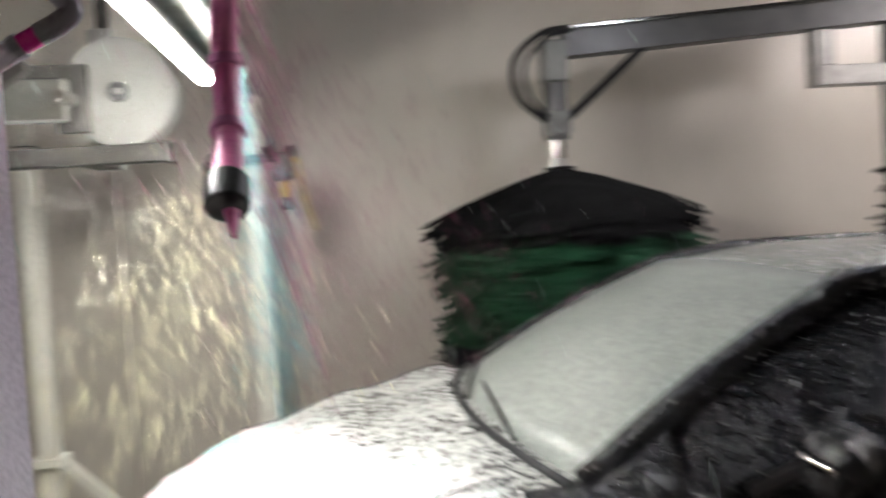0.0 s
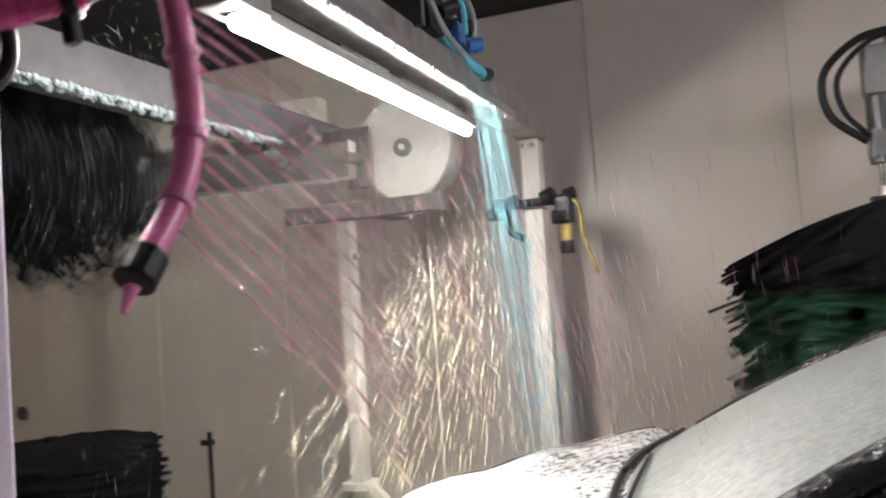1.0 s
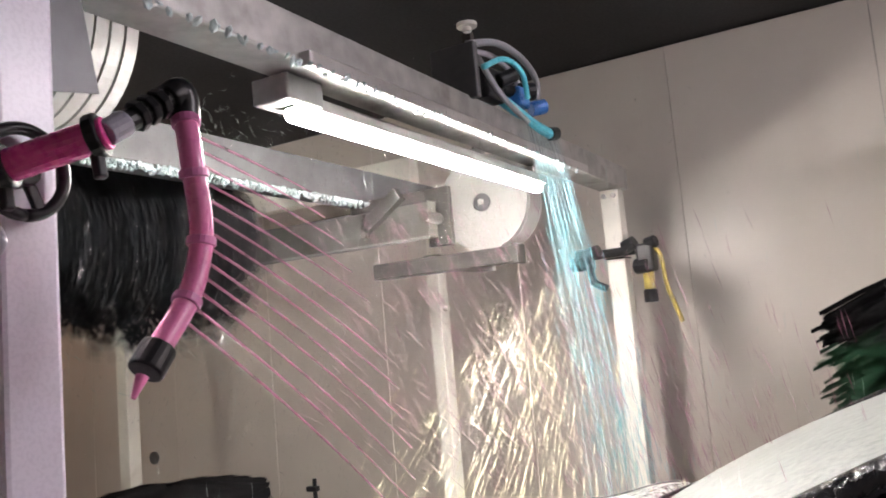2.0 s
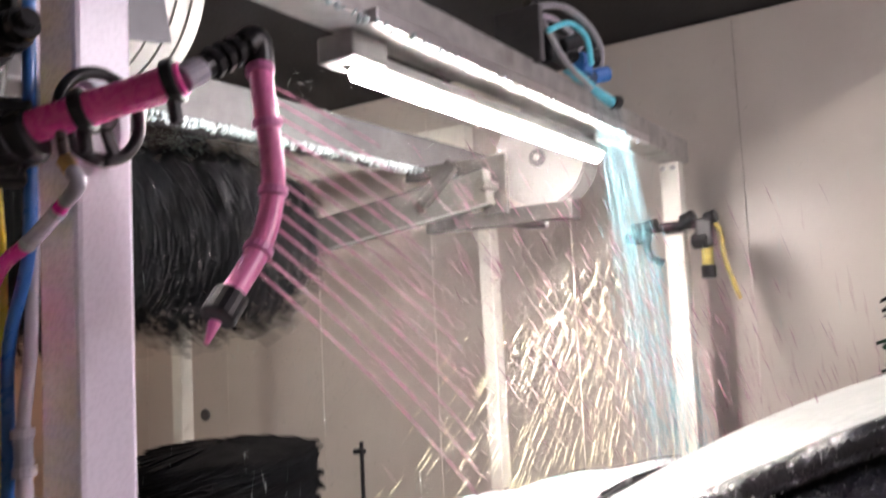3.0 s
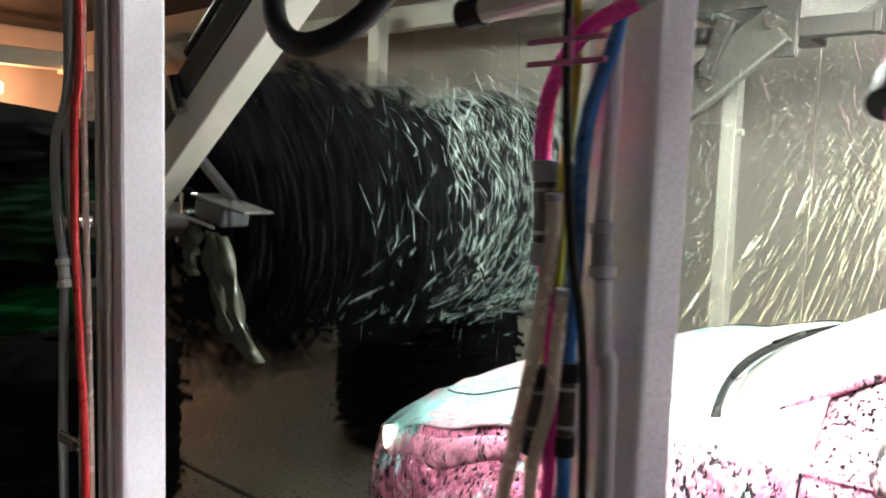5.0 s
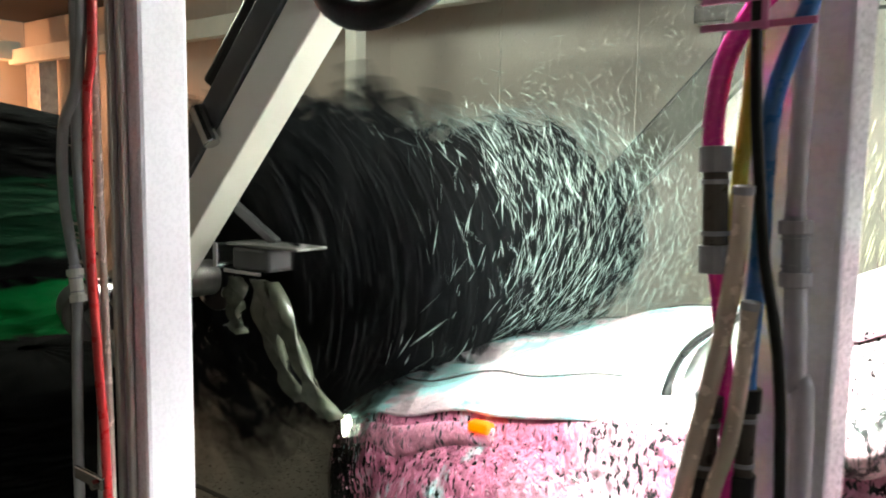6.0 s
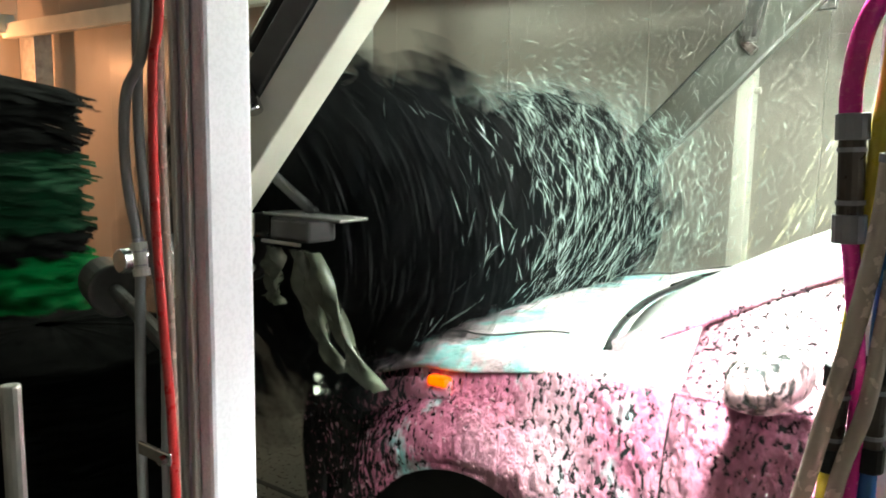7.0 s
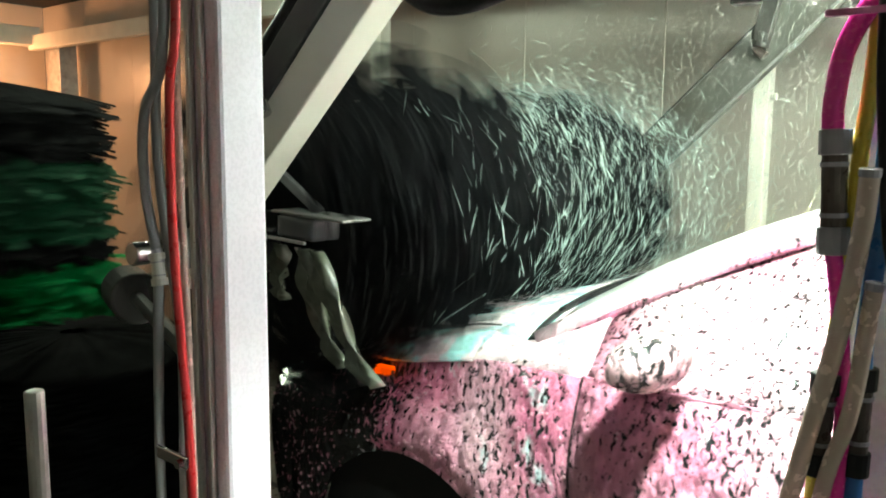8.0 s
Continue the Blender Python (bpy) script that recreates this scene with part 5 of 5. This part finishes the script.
def splash(r):
    f = r.random() ** 0.75
    p = (-0.80 - 0.10 * f + r.gauss(0, 0.09 + 0.23 * f), 3.72 - 0.62 * f + r.gauss(0, 0.07), 1.86 - 0.88 * f + r.gauss(0, 0.05 + 0.05 * f))
    return p, Vector((-0.10 + 0.9 * (p[0] + 0.85) + r.gauss(0, 0.05), -0.80 + r.gauss(0, 0.08), -1)) * r.uniform(0.025, 0.10)


splashes = [droplets("splash_drops", "pale yellow water drops splashing off the bonnet", M_W_DROP, 230, splash, 40 + k, 0.0010) for k in range(3)]


def mist_drop(r):
    p = (r.uniform(-2.6, 0.6), r.uniform(1.7, 4.4), r.uniform(0.9, 2.3))
    return p, Vector((r.gauss(0, 0.2), r.gauss(0, 0.2), -1)) * r.uniform(0.015, 0.05)


fall = [droplets("falling_drops", "scattered water drops falling through the tunnel", M_W_WHITE, 170, mist_drop, 50 + k, 0.0011) for k in range(2)]


def flung(y0, y1, reach):
    """Drops that leave one side of a brush turning about an axis along y."""
    def place(r):
        a = r.uniform(-0.9, 2.3)
        f = r.random() ** 0.7
        q = 0.46 * r.uniform(0.88, 1.0 + reach * r.random() * f)
        p = Vector((q * math.cos(a), y0 + (y1 - y0) * f, q * math.sin(a)))
        d = Vector((-math.sin(a), r.gauss(0.1, 0.5), math.cos(a))) + Vector((math.cos(a), 0, math.sin(a))) * r.gauss(0.15, 0.12 + 0.8 * f * f)
        return p, d * r.uniform(0.02, 0.13 - 0.095 * f)
    return place


spray_near = droplets("brush_spray", "white drops flung off the near end of the top brush", M_W_WHITE, 260, flung(1.85, 2.6, 0.15), 61, 0.0017)
spray_far = droplets("brush_spray", "white drops flung off the far end of the top brush", M_W_WHITE, 1300, flung(2.3, 3.95, 1.5), 62, 0.0013)
spray_haze = droplets("brush_spray", "fine pale spray round the far end of the top brush", M_W_WHITE, 4200, flung(2.3, 3.8, 0.5), 63, 0.0006)


def pink_rain(r):
    f = r.random()
    p = (-0.40 + 0.30 * f + r.gauss(0, 0.07 + 0.30 * f), 1.75 + 1.7 * f + r.gauss(0, 0.15), 1.75 - 0.75 * f * f + r.gauss(0, 0.16))
    return p, Vector((0.08 + r.gauss(0, 0.05), 0.7 + r.gauss(0, 0.1), -0.45 - 0.6 * f)) * r.uniform(0.04, 0.10)


def cyan_rain(r):
    f = r.random() ** 0.6
    p = (-0.60 + 0.05 * f + r.gauss(0, 0.03 + 0.07 * f), 3.25 + 0.42 * f + r.gauss(0, 0.05 + 0.06 * f), 2.2 - 1.15 * f)
    return p, Vector((r.gauss(0.05, 0.06), 0.25 + r.gauss(0, 0.1), -1)) * r.uniform(0.03, 0.09)


cyan_drops = [droplets("cyan_drops", "cyan soap drops falling round the jets", M_W_CYANDROP, 380, cyan_rain, 80 + k, 0.0013) for k in range(2)]


def veil(r):
    p = (-1.05 + r.gauss(0, 0.38), 2.75 + r.gauss(0, 0.40), 1.80 + r.gauss(0, 0.26))
    return p, Vector((r.gauss(0, 0.5), r.gauss(0, 0.5), -1)) * r.uniform(0.006, 0.018)


mist = [droplets("spray_mist", "fine pale water mist drifting under the light", M_W_MIST, 4000, veil, 90 + k, 0.0006) for k in range(2)]
pink_drops = [droplets("pink_drops", "pink soap drops flying from the jets", M_W_PINK, 620, pink_rain, 70 + k, 0.0010) for k in range(2)]

# warm lamp over the tunnel end
wl = thing("warm_lamp", "warm orange lamp near the tunnel end", "lamp", pose(-9.9, 3.7, 2.35))
part("globe", rodded((0, 0, -0.12), (0, 0, 0), 0.12, n=16, bevel=0.02), glow("orange_lamp", (1.0, 0.38, 0.20), 70.0), wl, "glowing orange globe")
part("cap", rodded((0, 0, 0.0), (0, 0, 0.06), 0.07, n=12), M_BLACKPL, wl)
part("wall_arm", beam(bmesh.new(), (0.02, 0, 0.03), (-0.61, 0, 0.03), 0.04, 0.04), M_BLACKPL, wl)


# ---- what moves ----
def motions():
    walk(car, [(t, pose(x, 2.735, 0.0)) for t, x in ((0.0, -0.25), (1.5, -0.53), (3.5, -0.905), (4.5, -1.115), (6.5, -1.615), (8.0, -1.985))])
    # angle of the swing arms below the level, in degrees
    swing = [(-1.0, -1.0), (1.8, -1.0), (2.8, 4.0), (3.4, 14.0), (4.0, 20.0), (4.4, 25.0), (4.7, 32.0), (5.2, 41.0), (5.8, 46.5), (6.5, 47.0), (8.0, 43.5), (9.0, 43.5)]

    def straight(t):
        for a, b in zip(swing, swing[1:]):
            if t <= b[0]:
                return a[1] + (b[1] - a[1]) * (t - a[0]) / (b[0] - a[0])
        return swing[-1][1]

    def angle(t):
        return sum(straight(t + d) for d in (-0.2, -0.1, 0.0, 0.1, 0.2)) / 5

    times = [k / 10 for k in range(81)]

    def thrown(t):
        """The drops leave the back of the lifted brush and swing over its top as it comes down."""
        f = min(max((t - 4.1) / 0.7, 0), 1)
        return -105 * (1 - f * f * (3 - 2 * f)) + 7 * math.sin(9 * t)

    for ob in (near_arm, far_arm):
        walk(ob, [(t, pose(HINGE_X, ob.location.y, HINGE_Z, 0, -angle(t), 0)) for t in times])
    for ob, turn in ((top_brush, 74.0), (spray_near, 0.0), (spray_far, 0.0), (spray_haze, 0.0)):
        rows = []
        for k, t in enumerate(times):
            a = radians(angle(t))
            rows.append((t, pose(HINGE_X - ARM * math.cos(a), 0, HINGE_Z - ARM * math.sin(a), 0, turn * k if turn else thrown(t), 0)))
        walk(ob, rows)
    walk(side_brush, [(t, pose(0.79, 4.22, 0, 0, 0, 34 * k)) for k, t in enumerate(times)])
    walk(back_brush, [(t, pose(-5.55, 2.15, 0, 0, 0, -40 * k)) for k, t in enumerate(times)])
    for ob, rate in zip(rollers, (43, -43)):
        walk(ob, [(t, pose(ob.location.x, ob.location.y, 0, 0, 0, rate * k)) for k, t in enumerate(times)])
    # the drum rides up while the brush comes down
    walk(far_drum, [(t, pose(-1.135, 3.76, 2.188 + 0.063 * min(max(t - 1.85, 0), 3.3))) for t in times])

    def cascade(ob, drop, lean, period, phase, near=0.0):
        """Drops fall over a short way and start again at the top."""
        t = period * (1 - phase)
        rows = [(0.0, pose(-lean * phase, -near * phase, -drop * phase))]
        while t < 7.9:
            rows.append((t, pose(-lean, -near, -drop)))
            rows.append((t + 1 / 30, pose(0, 0, 0)))
            t += period
        rows.append((8.0, pose(-lean * 0.5, -near * 0.5, -drop * 0.5)))
        walk(ob, rows)

    for k, ob in enumerate(splashes):
        cascade(ob, 0.24, 0.03, 0.2, k / 3, 0.19)
    for k, ob in enumerate(pink_drops):
        cascade(ob, 0.16, -0.02, 0.2, k / 2)
    for k, ob in enumerate(cyan_drops):
        cascade(ob, 0.22, 0.0, 0.2, k / 2, -0.05)
    for k, ob in enumerate(mist):
        cascade(ob, 0.10, 0.03, 0.5, k / 2)
    for k, ob in enumerate(fall):
        cascade(ob, 0.5, 0.05, 0.4, k / 2)


motions()
